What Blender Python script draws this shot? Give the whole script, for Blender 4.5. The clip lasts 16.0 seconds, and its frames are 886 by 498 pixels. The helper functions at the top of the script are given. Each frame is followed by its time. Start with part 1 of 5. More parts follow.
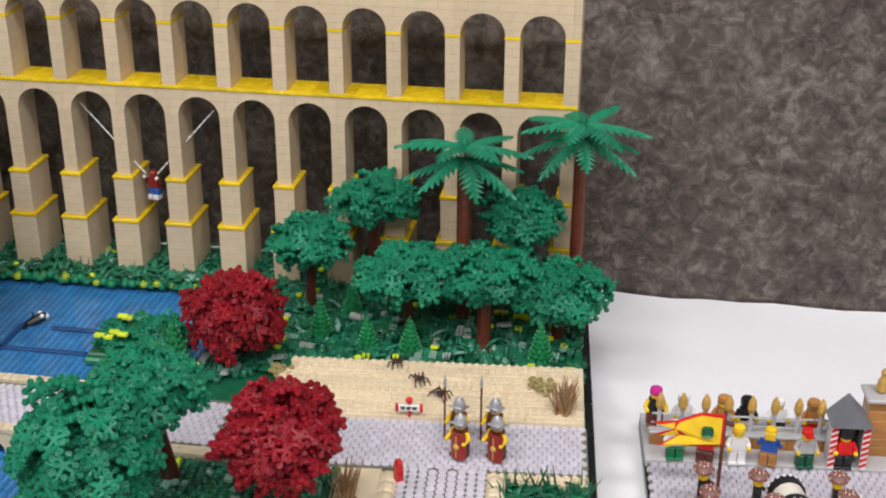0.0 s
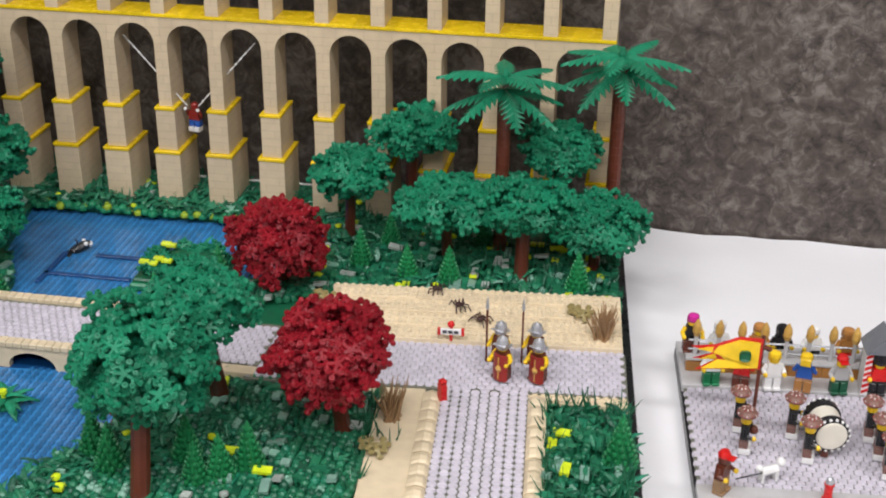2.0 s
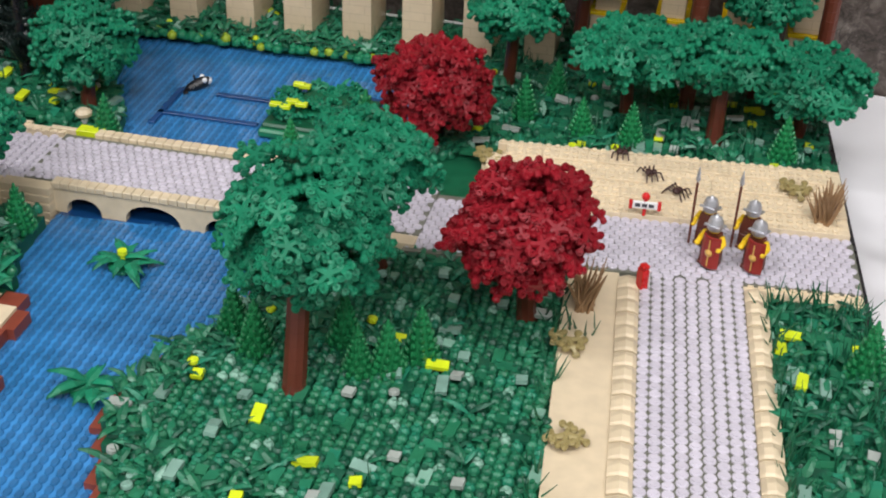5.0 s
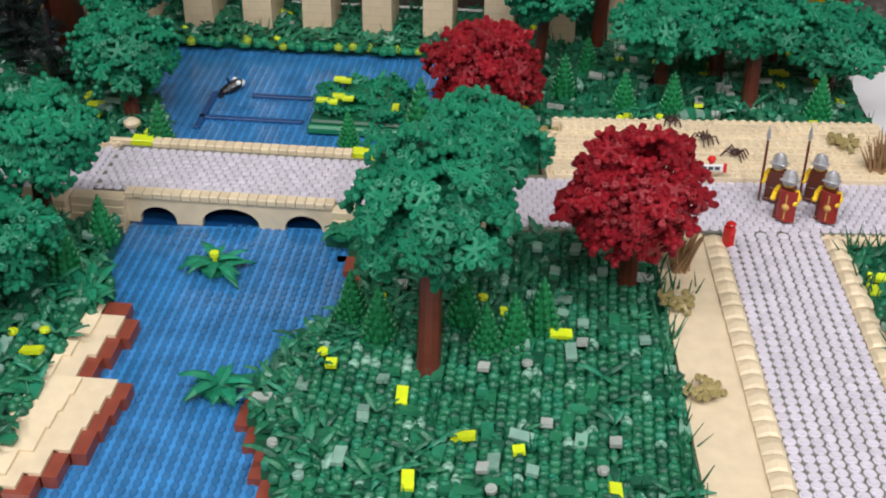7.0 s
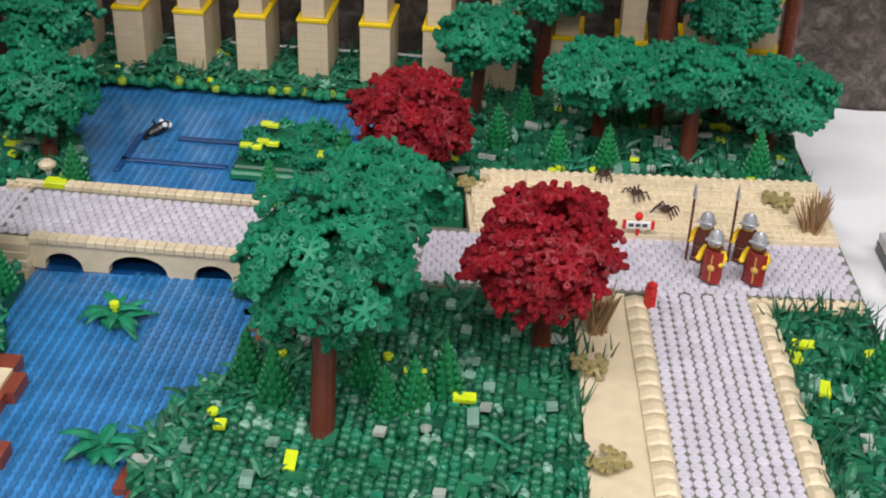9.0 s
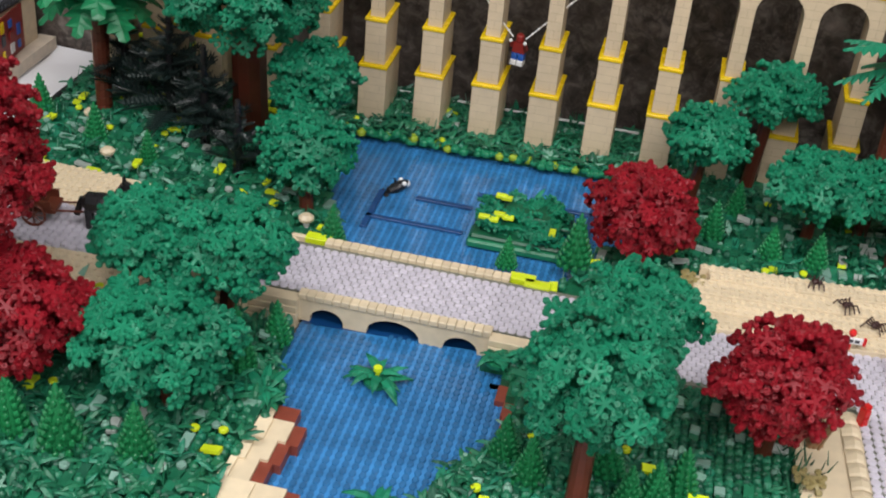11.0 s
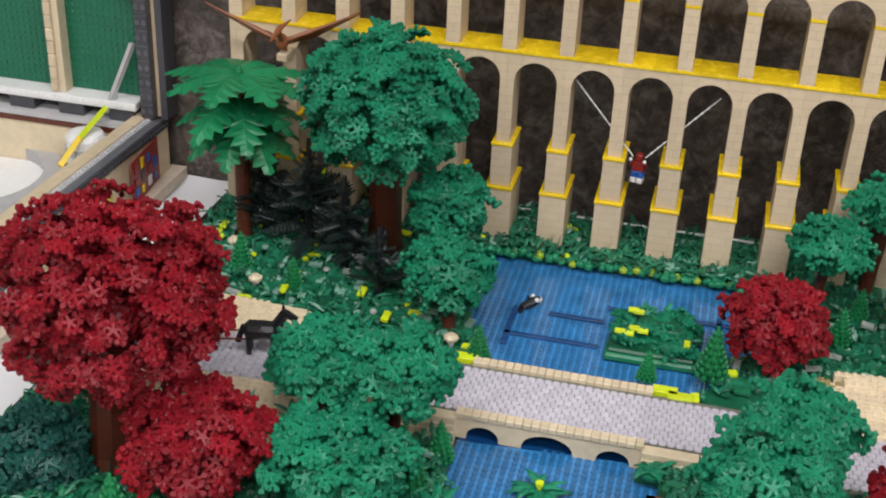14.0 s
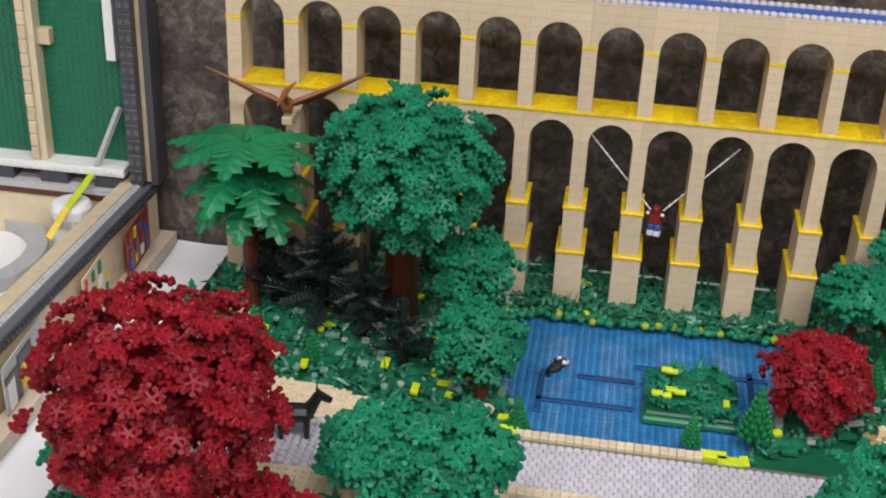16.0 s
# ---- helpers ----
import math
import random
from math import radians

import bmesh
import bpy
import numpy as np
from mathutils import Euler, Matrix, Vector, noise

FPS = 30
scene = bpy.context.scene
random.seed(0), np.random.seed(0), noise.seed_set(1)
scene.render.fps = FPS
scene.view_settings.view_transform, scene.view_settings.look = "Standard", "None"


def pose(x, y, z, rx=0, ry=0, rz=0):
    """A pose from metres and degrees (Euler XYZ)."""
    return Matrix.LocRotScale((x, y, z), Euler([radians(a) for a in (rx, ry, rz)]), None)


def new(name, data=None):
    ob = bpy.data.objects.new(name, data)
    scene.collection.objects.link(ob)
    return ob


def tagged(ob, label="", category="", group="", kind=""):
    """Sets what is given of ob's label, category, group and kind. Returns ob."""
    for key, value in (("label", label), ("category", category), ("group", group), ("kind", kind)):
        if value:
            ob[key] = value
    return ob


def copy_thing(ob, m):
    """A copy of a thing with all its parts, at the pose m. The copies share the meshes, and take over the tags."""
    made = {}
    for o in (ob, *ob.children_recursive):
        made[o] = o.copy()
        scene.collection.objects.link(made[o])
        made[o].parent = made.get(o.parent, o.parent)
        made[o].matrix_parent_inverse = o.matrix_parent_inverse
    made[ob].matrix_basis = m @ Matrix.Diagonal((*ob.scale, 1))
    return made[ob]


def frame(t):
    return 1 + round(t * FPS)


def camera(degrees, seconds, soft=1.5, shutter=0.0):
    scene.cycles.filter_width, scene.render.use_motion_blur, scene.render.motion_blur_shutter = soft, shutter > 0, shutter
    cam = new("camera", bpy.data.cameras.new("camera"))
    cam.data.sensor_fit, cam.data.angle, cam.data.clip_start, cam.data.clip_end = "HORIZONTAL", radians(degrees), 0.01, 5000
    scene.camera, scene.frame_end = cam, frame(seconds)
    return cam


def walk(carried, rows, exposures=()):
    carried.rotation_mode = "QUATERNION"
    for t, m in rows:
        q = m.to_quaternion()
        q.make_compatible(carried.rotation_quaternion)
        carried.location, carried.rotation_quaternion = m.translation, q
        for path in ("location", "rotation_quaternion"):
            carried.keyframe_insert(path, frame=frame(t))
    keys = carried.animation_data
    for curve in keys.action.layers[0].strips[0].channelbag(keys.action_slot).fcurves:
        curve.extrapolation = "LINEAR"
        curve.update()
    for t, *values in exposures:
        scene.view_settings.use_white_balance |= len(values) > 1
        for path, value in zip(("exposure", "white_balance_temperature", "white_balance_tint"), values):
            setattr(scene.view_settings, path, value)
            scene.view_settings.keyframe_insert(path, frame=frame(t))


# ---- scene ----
cam = camera(38.0, 16.0, soft=2.0)
ROWS = [
    (0, 0.0611, -1.3183, 0.6999, 8.89, -24.64, 0.28),
    (0.5, 0.0510, -1.3225, 0.6924, 8.77, -25.02, -0.14),
    (1, 0.0569, -1.3352, 0.6800, 8.35, -25.93, -0.00),
    (1.5, 0.0560, -1.3636, 0.6824, 7.95, -26.53, 0.41),
    (2, 0.0361, -1.3567, 0.6778, 9.37, -26.31, 0.65),
    (2.5, 0.0112, -1.3600, 0.6603, 10.41, -27.58, 2.60),
    (3, -0.0023, -1.3773, 0.6689, 10.98, -28.42, 1.71),
    (3.5, -0.0403, -1.3629, 0.6498, 11.74, -29.15, 2.84),
    (3.7, -0.0492, -1.3405, 0.6404, 12.45, -29.81, 2.98),
    (5.8, -0.1691, -1.1772, 0.5844, 9.17, -33.72, 0.55),
    (6, -0.1915, -1.1886, 0.5879, 7.85, -33.55, 0.61),
    (6.5, -0.2517, -1.2297, 0.5820, 6.12, -33.19, 2.06),
    (7, -0.2596, -1.2590, 0.5879, 5.67, -32.99, 0.61),
    (7.5, -0.2176, -1.2609, 0.5662, 6.77, -30.86, 2.35),
    (8, -0.1961, -1.2347, 0.5269, 7.17, -30.64, 1.23),
    (8.5, -0.2034, -1.2264, 0.5529, 6.66, -30.61, 0.82),
    (9, -0.2009, -1.2131, 0.5798, 5.45, -31.29, 1.97),
    (9.5, -0.2522, -1.2323, 0.6218, 5.08, -33.63, 5.00),
    (10, -0.3304, -1.2589, 0.6811, 7.60, -34.81, 6.37),
    (10.2, -0.3360, -1.2603, 0.6954, 7.59, -34.34, 6.76),
    (12.3, -0.3246, -1.2836, 0.7216, 13.81, -31.62, 3.19),
    (12.5, -0.3318, -1.2832, 0.7251, 13.77, -30.97, 3.29),
    (13, -0.3616, -1.2947, 0.7412, 13.64, -30.33, 2.84),
    (13.5, -0.3911, -1.3107, 0.7550, 13.14, -29.78, 2.38),
    (14, -0.4230, -1.3281, 0.7634, 12.28, -29.24, 2.68),
    (14.5, -0.4628, -1.3486, 0.7723, 11.04, -28.84, 3.89),
    (15, -0.5033, -1.3709, 0.7842, 9.72, -27.96, 4.28),
    (15.5, -0.5229, -1.3609, 0.7877, 8.93, -28.39, 4.37),
    (16, -0.5556, -1.2899, 0.7830, 7.65, -28.33, 2.59),
]


def aim(x, y, z, yaw, pitch, roll):
    return pose(x, y, z, 0, 0, yaw) @ pose(0, 0, 0, 90 + pitch) @ pose(0, 0, 0, 0, 0, roll)


walk(cam, [(t, aim(x, y, z, yaw, pitch, roll)) for t, x, y, z, yaw, pitch, roll in ROWS])

# ---- light: a hall lit by rows of ceiling panels ----
world = bpy.data.worlds.new("world")
scene.world = world
world.use_nodes = True
world.node_tree.nodes["Background"].inputs[0].default_value = (0.9, 0.95, 1.0, 1)
world.node_tree.nodes["Background"].inputs[1].default_value = 0.25
LAMPS = [(-1.6, -1.5), (0.0, -1.5), (1.6, -1.5), (-1.6, -3.2), (0.0, -3.2), (1.6, -3.2)]
for lx, ly in LAMPS:
    lamp = bpy.data.lights.new("ceiling_lamp", "AREA")
    lamp.shape, lamp.size, lamp.size_y, lamp.energy, lamp.color = "RECTANGLE", 1.1, 0.35, 32.0, (1.0, 0.972, 0.985)
    lo = new("ceiling_lamp", lamp)
    lo.matrix_world = pose(lx, ly, 2.62)
scene.view_settings.exposure = 0.0


# ---- materials ----
def nodes_of(name):
    m = bpy.data.materials.new(name)
    m.use_nodes = True
    nt = m.node_tree
    return m, nt, nt.nodes["Principled BSDF"]


def plastic(name, col, rough=0.3, vary=0.12, bump=0.05, island=None, coat=0.0, scale=90.0):
    """Moulded plastic: base colour with faint handling marks, and with island shades where pieces differ."""
    m, nt, b = nodes_of(name)
    tc = nt.nodes.new("ShaderNodeTexCoord")
    nz = nt.nodes.new("ShaderNodeTexNoise")
    nz.inputs["Scale"].default_value, nz.inputs["Detail"].default_value = scale, 4
    nt.links.new(tc.outputs["Object"], nz.inputs["Vector"])
    mix = nt.nodes.new("ShaderNodeMix")
    mix.data_type, mix.blend_type = "RGBA", "MULTIPLY"
    mix.inputs[0].default_value = 1.0
    if island:
        geo = nt.nodes.new("ShaderNodeNewGeometry")
        ramp = nt.nodes.new("ShaderNodeValToRGB")
        ramp.color_ramp.interpolation = "CONSTANT"
        while len(ramp.color_ramp.elements) < len(island):
            ramp.color_ramp.elements.new(0.5)
        for e, (p, c) in zip(ramp.color_ramp.elements, island):
            e.position, e.color = p, (*c, 1)
        nt.links.new(geo.outputs["Random Per Island"], ramp.inputs[0])
        nt.links.new(ramp.outputs[0], mix.inputs[6])
    else:
        info = nt.nodes.new("ShaderNodeObjectInfo")
        hsv = nt.nodes.new("ShaderNodeHueSaturation")
        mr0 = nt.nodes.new("ShaderNodeMapRange")
        mr0.inputs[3].default_value, mr0.inputs[4].default_value = 1 - vary, 1 + vary
        nt.links.new(info.outputs["Random"], mr0.inputs[0])
        nt.links.new(mr0.outputs[0], hsv.inputs["Value"])
        hsv.inputs["Color"].default_value = (*col, 1)
        nt.links.new(hsv.outputs[0], mix.inputs[6])
    mr = nt.nodes.new("ShaderNodeMapRange")
    mr.inputs[1].default_value, mr.inputs[2].default_value = 0.3, 0.7
    mr.inputs[3].default_value, mr.inputs[4].default_value = 1 - vary, 1 + vary * 0.5
    nt.links.new(nz.outputs[0], mr.inputs[0])
    nt.links.new(mr.outputs[0], mix.inputs[7])
    nt.links.new(mix.outputs[2], b.inputs["Base Color"])
    rr = nt.nodes.new("ShaderNodeMapRange")
    rr.inputs[3].default_value, rr.inputs[4].default_value = rough * 0.7, rough * 1.4
    nt.links.new(nz.outputs[0], rr.inputs[0])
    nt.links.new(rr.outputs[0], b.inputs["Roughness"])
    if bump:
        bp = nt.nodes.new("ShaderNodeBump")
        bp.inputs["Strength"].default_value, bp.inputs["Distance"].default_value = bump, 0.001
        nt.links.new(nz.outputs[0], bp.inputs["Height"])
        nt.links.new(bp.outputs[0], b.inputs["Normal"])
    return m


def bricked(name, col, rough=0.35):
    """Brick-built plastic with fine seams between courses of bricks."""
    m = plastic(name, col, rough, 0.06, 0.0)
    nt, b = m.node_tree, m.node_tree.nodes["Principled BSDF"]
    tc = nt.nodes.new("ShaderNodeTexCoord")
    sep, com = nt.nodes.new("ShaderNodeSeparateXYZ"), nt.nodes.new("ShaderNodeCombineXYZ")
    add = nt.nodes.new("ShaderNodeMath")
    nt.links.new(tc.outputs["Object"], sep.inputs[0])
    nt.links.new(sep.outputs[0], add.inputs[0])
    nt.links.new(sep.outputs[1], add.inputs[1])
    nt.links.new(add.outputs[0], com.inputs[0])
    nt.links.new(sep.outputs[2], com.inputs[1])
    br = nt.nodes.new("ShaderNodeTexBrick")
    br.inputs["Scale"].default_value = 1.0
    br.inputs["Color1"].default_value, br.inputs["Color2"].default_value, br.inputs["Mortar"].default_value = (1, 1, 1, 1), (0.95, 0.95, 0.95, 1), (0.72, 0.70, 0.66, 1)
    br.inputs["Mortar Size"].default_value, br.inputs["Brick Width"].default_value, br.inputs["Row Height"].default_value = 0.00022, 0.032, 0.0096
    nt.links.new(com.outputs[0], br.inputs["Vector"])
    mul = nt.nodes.new("ShaderNodeMix")
    mul.data_type, mul.blend_type = "RGBA", "MULTIPLY"
    mul.inputs[0].default_value = 1.0
    old = b.inputs["Base Color"].links[0].from_socket
    nt.links.new(old, mul.inputs[6])
    nt.links.new(br.outputs["Color"], mul.inputs[7])
    nt.links.new(mul.outputs[2], b.inputs["Base Color"])
    return m


TAN = bricked("tan_bricks", (0.66, 0.53, 0.36))
TANP = plastic("tan_plastic", (0.66, 0.53, 0.36))
SAND = plastic("sand_plates", (0.73, 0.61, 0.42), 0.4, 0.08)
SANDB = plastic("sand_border", (0.68, 0.57, 0.39), 0.4, 0.10)
YEL = plastic("yellow_plates", (0.83, 0.58, 0.01), 0.25)
LEAF = plastic("leaf_green", (0.010, 0.193, 0.098), 0.42, 0.18)
LEAFB = plastic("leaf_bright_green", (0.007, 0.19, 0.07), 0.38, 0.2)
LEAFD = plastic("leaf_dark_teal", (0.014, 0.085, 0.07), 0.4, 0.2)
RED = plastic("leaf_dark_red", (0.235, 0.006, 0.014), 0.45, 0.2)
for m in (RED, LEAF, LEAFD):
    m.node_tree.nodes["Principled BSDF"].inputs["Specular IOR Level"].default_value = 0.32
BROWN = bricked("reddish_brown_trunk", (0.11, 0.026, 0.014))
BROWNP = plastic("reddish_brown", (0.12, 0.03, 0.016), 0.35)
BLACK = plastic("black_plastic", (0.012, 0.012, 0.014), 0.28)
GREY = plastic("light_grey_rounds", (0.60, 0.57, 0.64), 0.33, 0.08)
GREYT = plastic("light_grey_tiles", (0.46, 0.455, 0.46), 0.35, 0.08)
# bed below round plates, darkened to paint the shade in their gaps
GAP_SHADE = plastic("shadowed_grey_green", (0.16, 0.165, 0.13), 0.5, 0.2)
DGREY = plastic("dark_grey", (0.055, 0.055, 0.065), 0.35)
WHITE = plastic("white_plastic", (0.80, 0.80, 0.79), 0.3, 0.04)
SKIN = plastic("bright_yellow", (0.85, 0.56, 0.02), 0.3)
BRED = plastic("bright_red", (0.62, 0.012, 0.012), 0.28)
BLUE = plastic("bright_blue", (0.02, 0.10, 0.42), 0.3)
SILVER = plastic("flat_silver", (0.52, 0.53, 0.56), 0.28, 0.1)
SILVER.node_tree.nodes["Principled BSDF"].inputs["Metallic"].default_value = 0.6
GOLD = plastic("pearl_gold", (0.55, 0.33, 0.08), 0.3)
ORANGE = plastic("brown_orange_bricks", (0.42, 0.19, 0.05), 0.35)
DRED = plastic("dark_red_shield", (0.26, 0.02, 0.015), 0.32)
OLIVE = plastic("olive_green", (0.33, 0.27, 0.11), 0.4)
DTAN = plastic("dark_tan_straw", (0.33, 0.20, 0.10), 0.45)
PINK = plastic("magenta", (0.5, 0.02, 0.25), 0.3)
LIME = plastic("lime_yellow", (0.62, 0.75, 0.02), 0.3)
GRN = plastic("baseplate_green", (0.012, 0.19, 0.085), 0.35, 0.12)
GDARK = plastic("dark_green", (0.008, 0.11, 0.05), 0.4, 0.2)
WATER = plastic("trans_blue_plates", (0.035, 0.19, 0.44), 0.12, 0.28, 0.03, scale=45)
# dark blue of the pool strips, also the painted shade under the bridge
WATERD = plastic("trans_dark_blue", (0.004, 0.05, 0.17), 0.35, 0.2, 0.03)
WATER.node_tree.nodes["Principled BSDF"].inputs["Coat Weight"].default_value = 0.3
BANK = plastic("bank_red_brown", (0.22, 0.050, 0.030), 0.35, 0.15)
TAR = plastic("plaid_brown", (0.20, 0.10, 0.08), 0.4)
MEADOW = plastic("meadow_pieces", None, 0.42, 0.15, island=[(0.0, (0.014, 0.160, 0.074)), (0.28, (0.010, 0.126, 0.061)), (0.52, (0.016, 0.182, 0.092)), (0.72, (0.008, 0.088, 0.047)), (0.88, (0.015, 0.20, 0.112)), (0.96, (0.20, 0.40, 0.30))])

CLOTH, nt, b = nodes_of("white_sheet")
nz = nt.nodes.new("ShaderNodeTexNoise")
nz.inputs["Scale"].default_value, nz.inputs["Detail"].default_value = 7.0, 3
tc = nt.nodes.new("ShaderNodeTexCoord")
nt.links.new(tc.outputs["Object"], nz.inputs["Vector"])
bp = nt.nodes.new("ShaderNodeBump")
bp.inputs["Strength"].default_value, bp.inputs["Distance"].default_value = 0.5, 0.012
nt.links.new(nz.outputs[0], bp.inputs["Height"])
nt.links.new(bp.outputs[0], b.inputs["Normal"])
b.inputs["Base Color"].default_value, b.inputs["Roughness"].default_value = (0.80, 0.80, 0.82, 1), 0.9

STONE, nt, b = nodes_of("brown_stone_laminate")
tc = nt.nodes.new("ShaderNodeTexCoord")
n1, n2, n3 = (nt.nodes.new("ShaderNodeTexNoise") for _ in range(3))
for n, s, d, w in ((n1, 16.0, 8, 0.6), (n2, 62.0, 8, 0.8), (n3, 9.0, 4, 0.6)):
    n.inputs["Scale"].default_value, n.inputs["Detail"].default_value, n.inputs["Distortion"].default_value = s, d, w
    n.inputs["Roughness"].default_value = 0.65
    nt.links.new(tc.outputs["Object"], n.inputs["Vector"])
ramp = nt.nodes.new("ShaderNodeValToRGB")
for p, c in ((0.58, (0.130, 0.104, 0.090)), (0.66, (0.25, 0.218, 0.196))):
    ramp.color_ramp.elements.new(p).color = (*c, 1)
ramp.color_ramp.elements[0].position, ramp.color_ramp.elements[0].color = 0.34, (0.026, 0.020, 0.017, 1)
ramp.color_ramp.elements[1].color = (0.094, 0.075, 0.064, 1)
ramp.color_ramp.elements[1].position = 0.49
mx = nt.nodes.new("ShaderNodeMix")
mx.inputs[0].default_value = 0.66
nt.links.new(n1.outputs[0], mx.inputs[2])
nt.links.new(n2.outputs[0], mx.inputs[3])
nt.links.new(mx.outputs[0], ramp.inputs[0])
# dark wandering cracks, broken up by the coarse noise
warp = nt.nodes.new("ShaderNodeMix")
warp.data_type, warp.blend_type = "RGBA", "LINEAR_LIGHT"
warp.inputs[0].default_value = 0.06
nt.links.new(tc.outputs["Object"], warp.inputs[6])
nt.links.new(n1.outputs[1], warp.inputs[7])
vor = nt.nodes.new("ShaderNodeTexVoronoi")
vor.feature = "DISTANCE_TO_EDGE"
vor.inputs["Scale"].default_value = 34.0
nt.links.new(warp.outputs[2], vor.inputs["Vector"])
crack = nt.nodes.new("ShaderNodeMapRange")
crack.inputs[1].default_value, crack.inputs[2].default_value = 0.0, 0.10
crack.inputs[3].default_value, crack.inputs[4].default_value = 0.42, 1.0
nt.links.new(vor.outputs["Distance"], crack.inputs[0])
dark = nt.nodes.new("ShaderNodeMix")
dark.data_type, dark.blend_type = "RGBA", "MULTIPLY"
fade = nt.nodes.new("ShaderNodeMapRange")
fade.inputs[1].default_value, fade.inputs[2].default_value = 0.42, 0.58
nt.links.new(n3.outputs[0], fade.inputs[0])
nt.links.new(fade.outputs[0], dark.inputs[0])
nt.links.new(ramp.outputs[0], dark.inputs[6])
nt.links.new(crack.outputs[0], dark.inputs[7])
nt.links.new(dark.outputs[2], b.inputs["Base Color"])
b.inputs["Roughness"].default_value = 0.5
ROOM = plastic("room_paint", (0.55, 0.54, 0.52), 0.8, 0.05)
CARPET = plastic("carpet", (0.12, 0.11, 0.12), 0.95, 0.3)
PANEL, nt, b = nodes_of("light_panel")
b.inputs["Emission Color"].default_value, b.inputs["Emission Strength"].default_value = (1, 0.98, 0.95, 1), 2.0


# ---- mesh helpers ----
def part(name, bm, mat, parent=None, label="", at=None):
    me = bpy.data.meshes.new(name)
    bm.to_mesh(me)
    bm.free()
    for m in mat if isinstance(mat, (list, tuple)) else [mat]:
        me.materials.append(m)
    ob = new(name, me)
    if parent:
        ob.parent = parent
    if at is not None:
        ob.matrix_basis = at
    if label:
        ob["label"] = label
    return ob


def thing(name, label, category, at=None, group="", kind=""):
    ob = new(name)
    ob.empty_display_size = 0.01
    if at is not None:
        ob.matrix_basis = at
    return tagged(ob, label, category, group, kind)


def box(bm, x0, x1, y0, y1, z0, z1, mi=0, bev=0.0):
    vs = [bm.verts.new((x, y, z)) for x in (x0, x1) for y in (y0, y1) for z in (z0, z1)]
    fs = [bm.faces.new([vs[i] for i in f]) for f in ((0, 1, 3, 2), (4, 6, 7, 5), (0, 4, 5, 1), (2, 3, 7, 6), (0, 2, 6, 4), (1, 5, 7, 3))]
    for f in fs:
        f.material_index = mi
    if bev:
        es = list({e for f in fs for e in f.edges})
        r = bmesh.ops.bevel(bm, geom=es, offset=bev, segments=1, affect="EDGES")
        for f in r["faces"]:
            f.material_index = mi
    return vs


def prism(bm, pts, z0, z1, mi=0):
    a = [bm.verts.new((x, y, z0)) for x, y in pts]
    c = [bm.verts.new((x, y, z1)) for x, y in pts]
    n = len(pts)
    fs = [bm.faces.new(c), bm.faces.new(a[::-1])] + [bm.faces.new((a[i], a[(i + 1) % n], c[(i + 1) % n], c[i])) for i in range(n)]
    for f in fs:
        f.material_index = mi
    return a + c


def lathe(bm, prof, seg=12, at=(0, 0, 0), mi=0, m=None):
    """A turned form from (radius, height) steps."""
    rings = []
    for r, z in prof:
        rings.append([bm.verts.new(Vector((r * math.cos(2 * math.pi * i / seg), r * math.sin(2 * math.pi * i / seg), z)) + Vector(at)) for i in range(seg)])
    fs = [bm.faces.new((a[i], a[(i + 1) % seg], c[(i + 1) % seg], c[i])) for a, c in zip(rings, rings[1:]) for i in range(seg)]
    fs += [bm.faces.new(rings[-1]), bm.faces.new(rings[0][::-1])]
    for f in fs:
        f.material_index = mi
    if m is not None:
        for ring in rings:
            for v in ring:
                v.co = m @ v.co
    return rings


def rod(bm, p, q, r, seg=6, mi=0, r2=None):
    p, q = Vector(p), Vector(q)
    m = Matrix.Translation(p) @ (q - p).to_track_quat("Z", "Y").to_matrix().to_4x4()
    lathe(bm, [(r, 0), (r if r2 is None else r2, (q - p).length)], seg, mi=mi, m=m)


def ball(bm, at, r, mi=0, sz=1.0, seg=10):
    lathe(bm, [(r * math.cos(a), r * sz * math.sin(a)) for a in [radians(d) for d in (-80, -50, -20, 10, 40, 65, 84)]], seg, at, mi)


class Batch:
    """Many small pieces in one mesh, from shared templates."""

    def __init__(self):
        self.v, self.f, self.n = [], [], 0

    def add(self, tpl, m):
        v, f = tpl
        m = np.array(m)
        self.v.append(v @ m[:3, :3].T + m[:3, 3])
        self.f += [tuple(i + self.n for i in q) for q in f]
        self.n += len(v)

    def put(self, name, mat, parent=None, label="", at=None):
        me = bpy.data.meshes.new(name)
        me.from_pydata(np.concatenate(self.v).tolist(), [], self.f)
        me.materials.append(mat)
        ob = new(name, me)
        if parent:
            ob.parent = parent
        if at is not None:
            ob.matrix_basis = at
        if label:
            ob["label"] = label
        return ob


def template(bm):
    bm.verts.index_update()
    t = np.array([v.co[:] for v in bm.verts]), [tuple(v.index for v in f.verts) for f in bm.faces]
    bm.free()
    return t


def make(fn, *a, **k):
    bm = bmesh.new()
    fn(bm, *a, **k)
    return bm


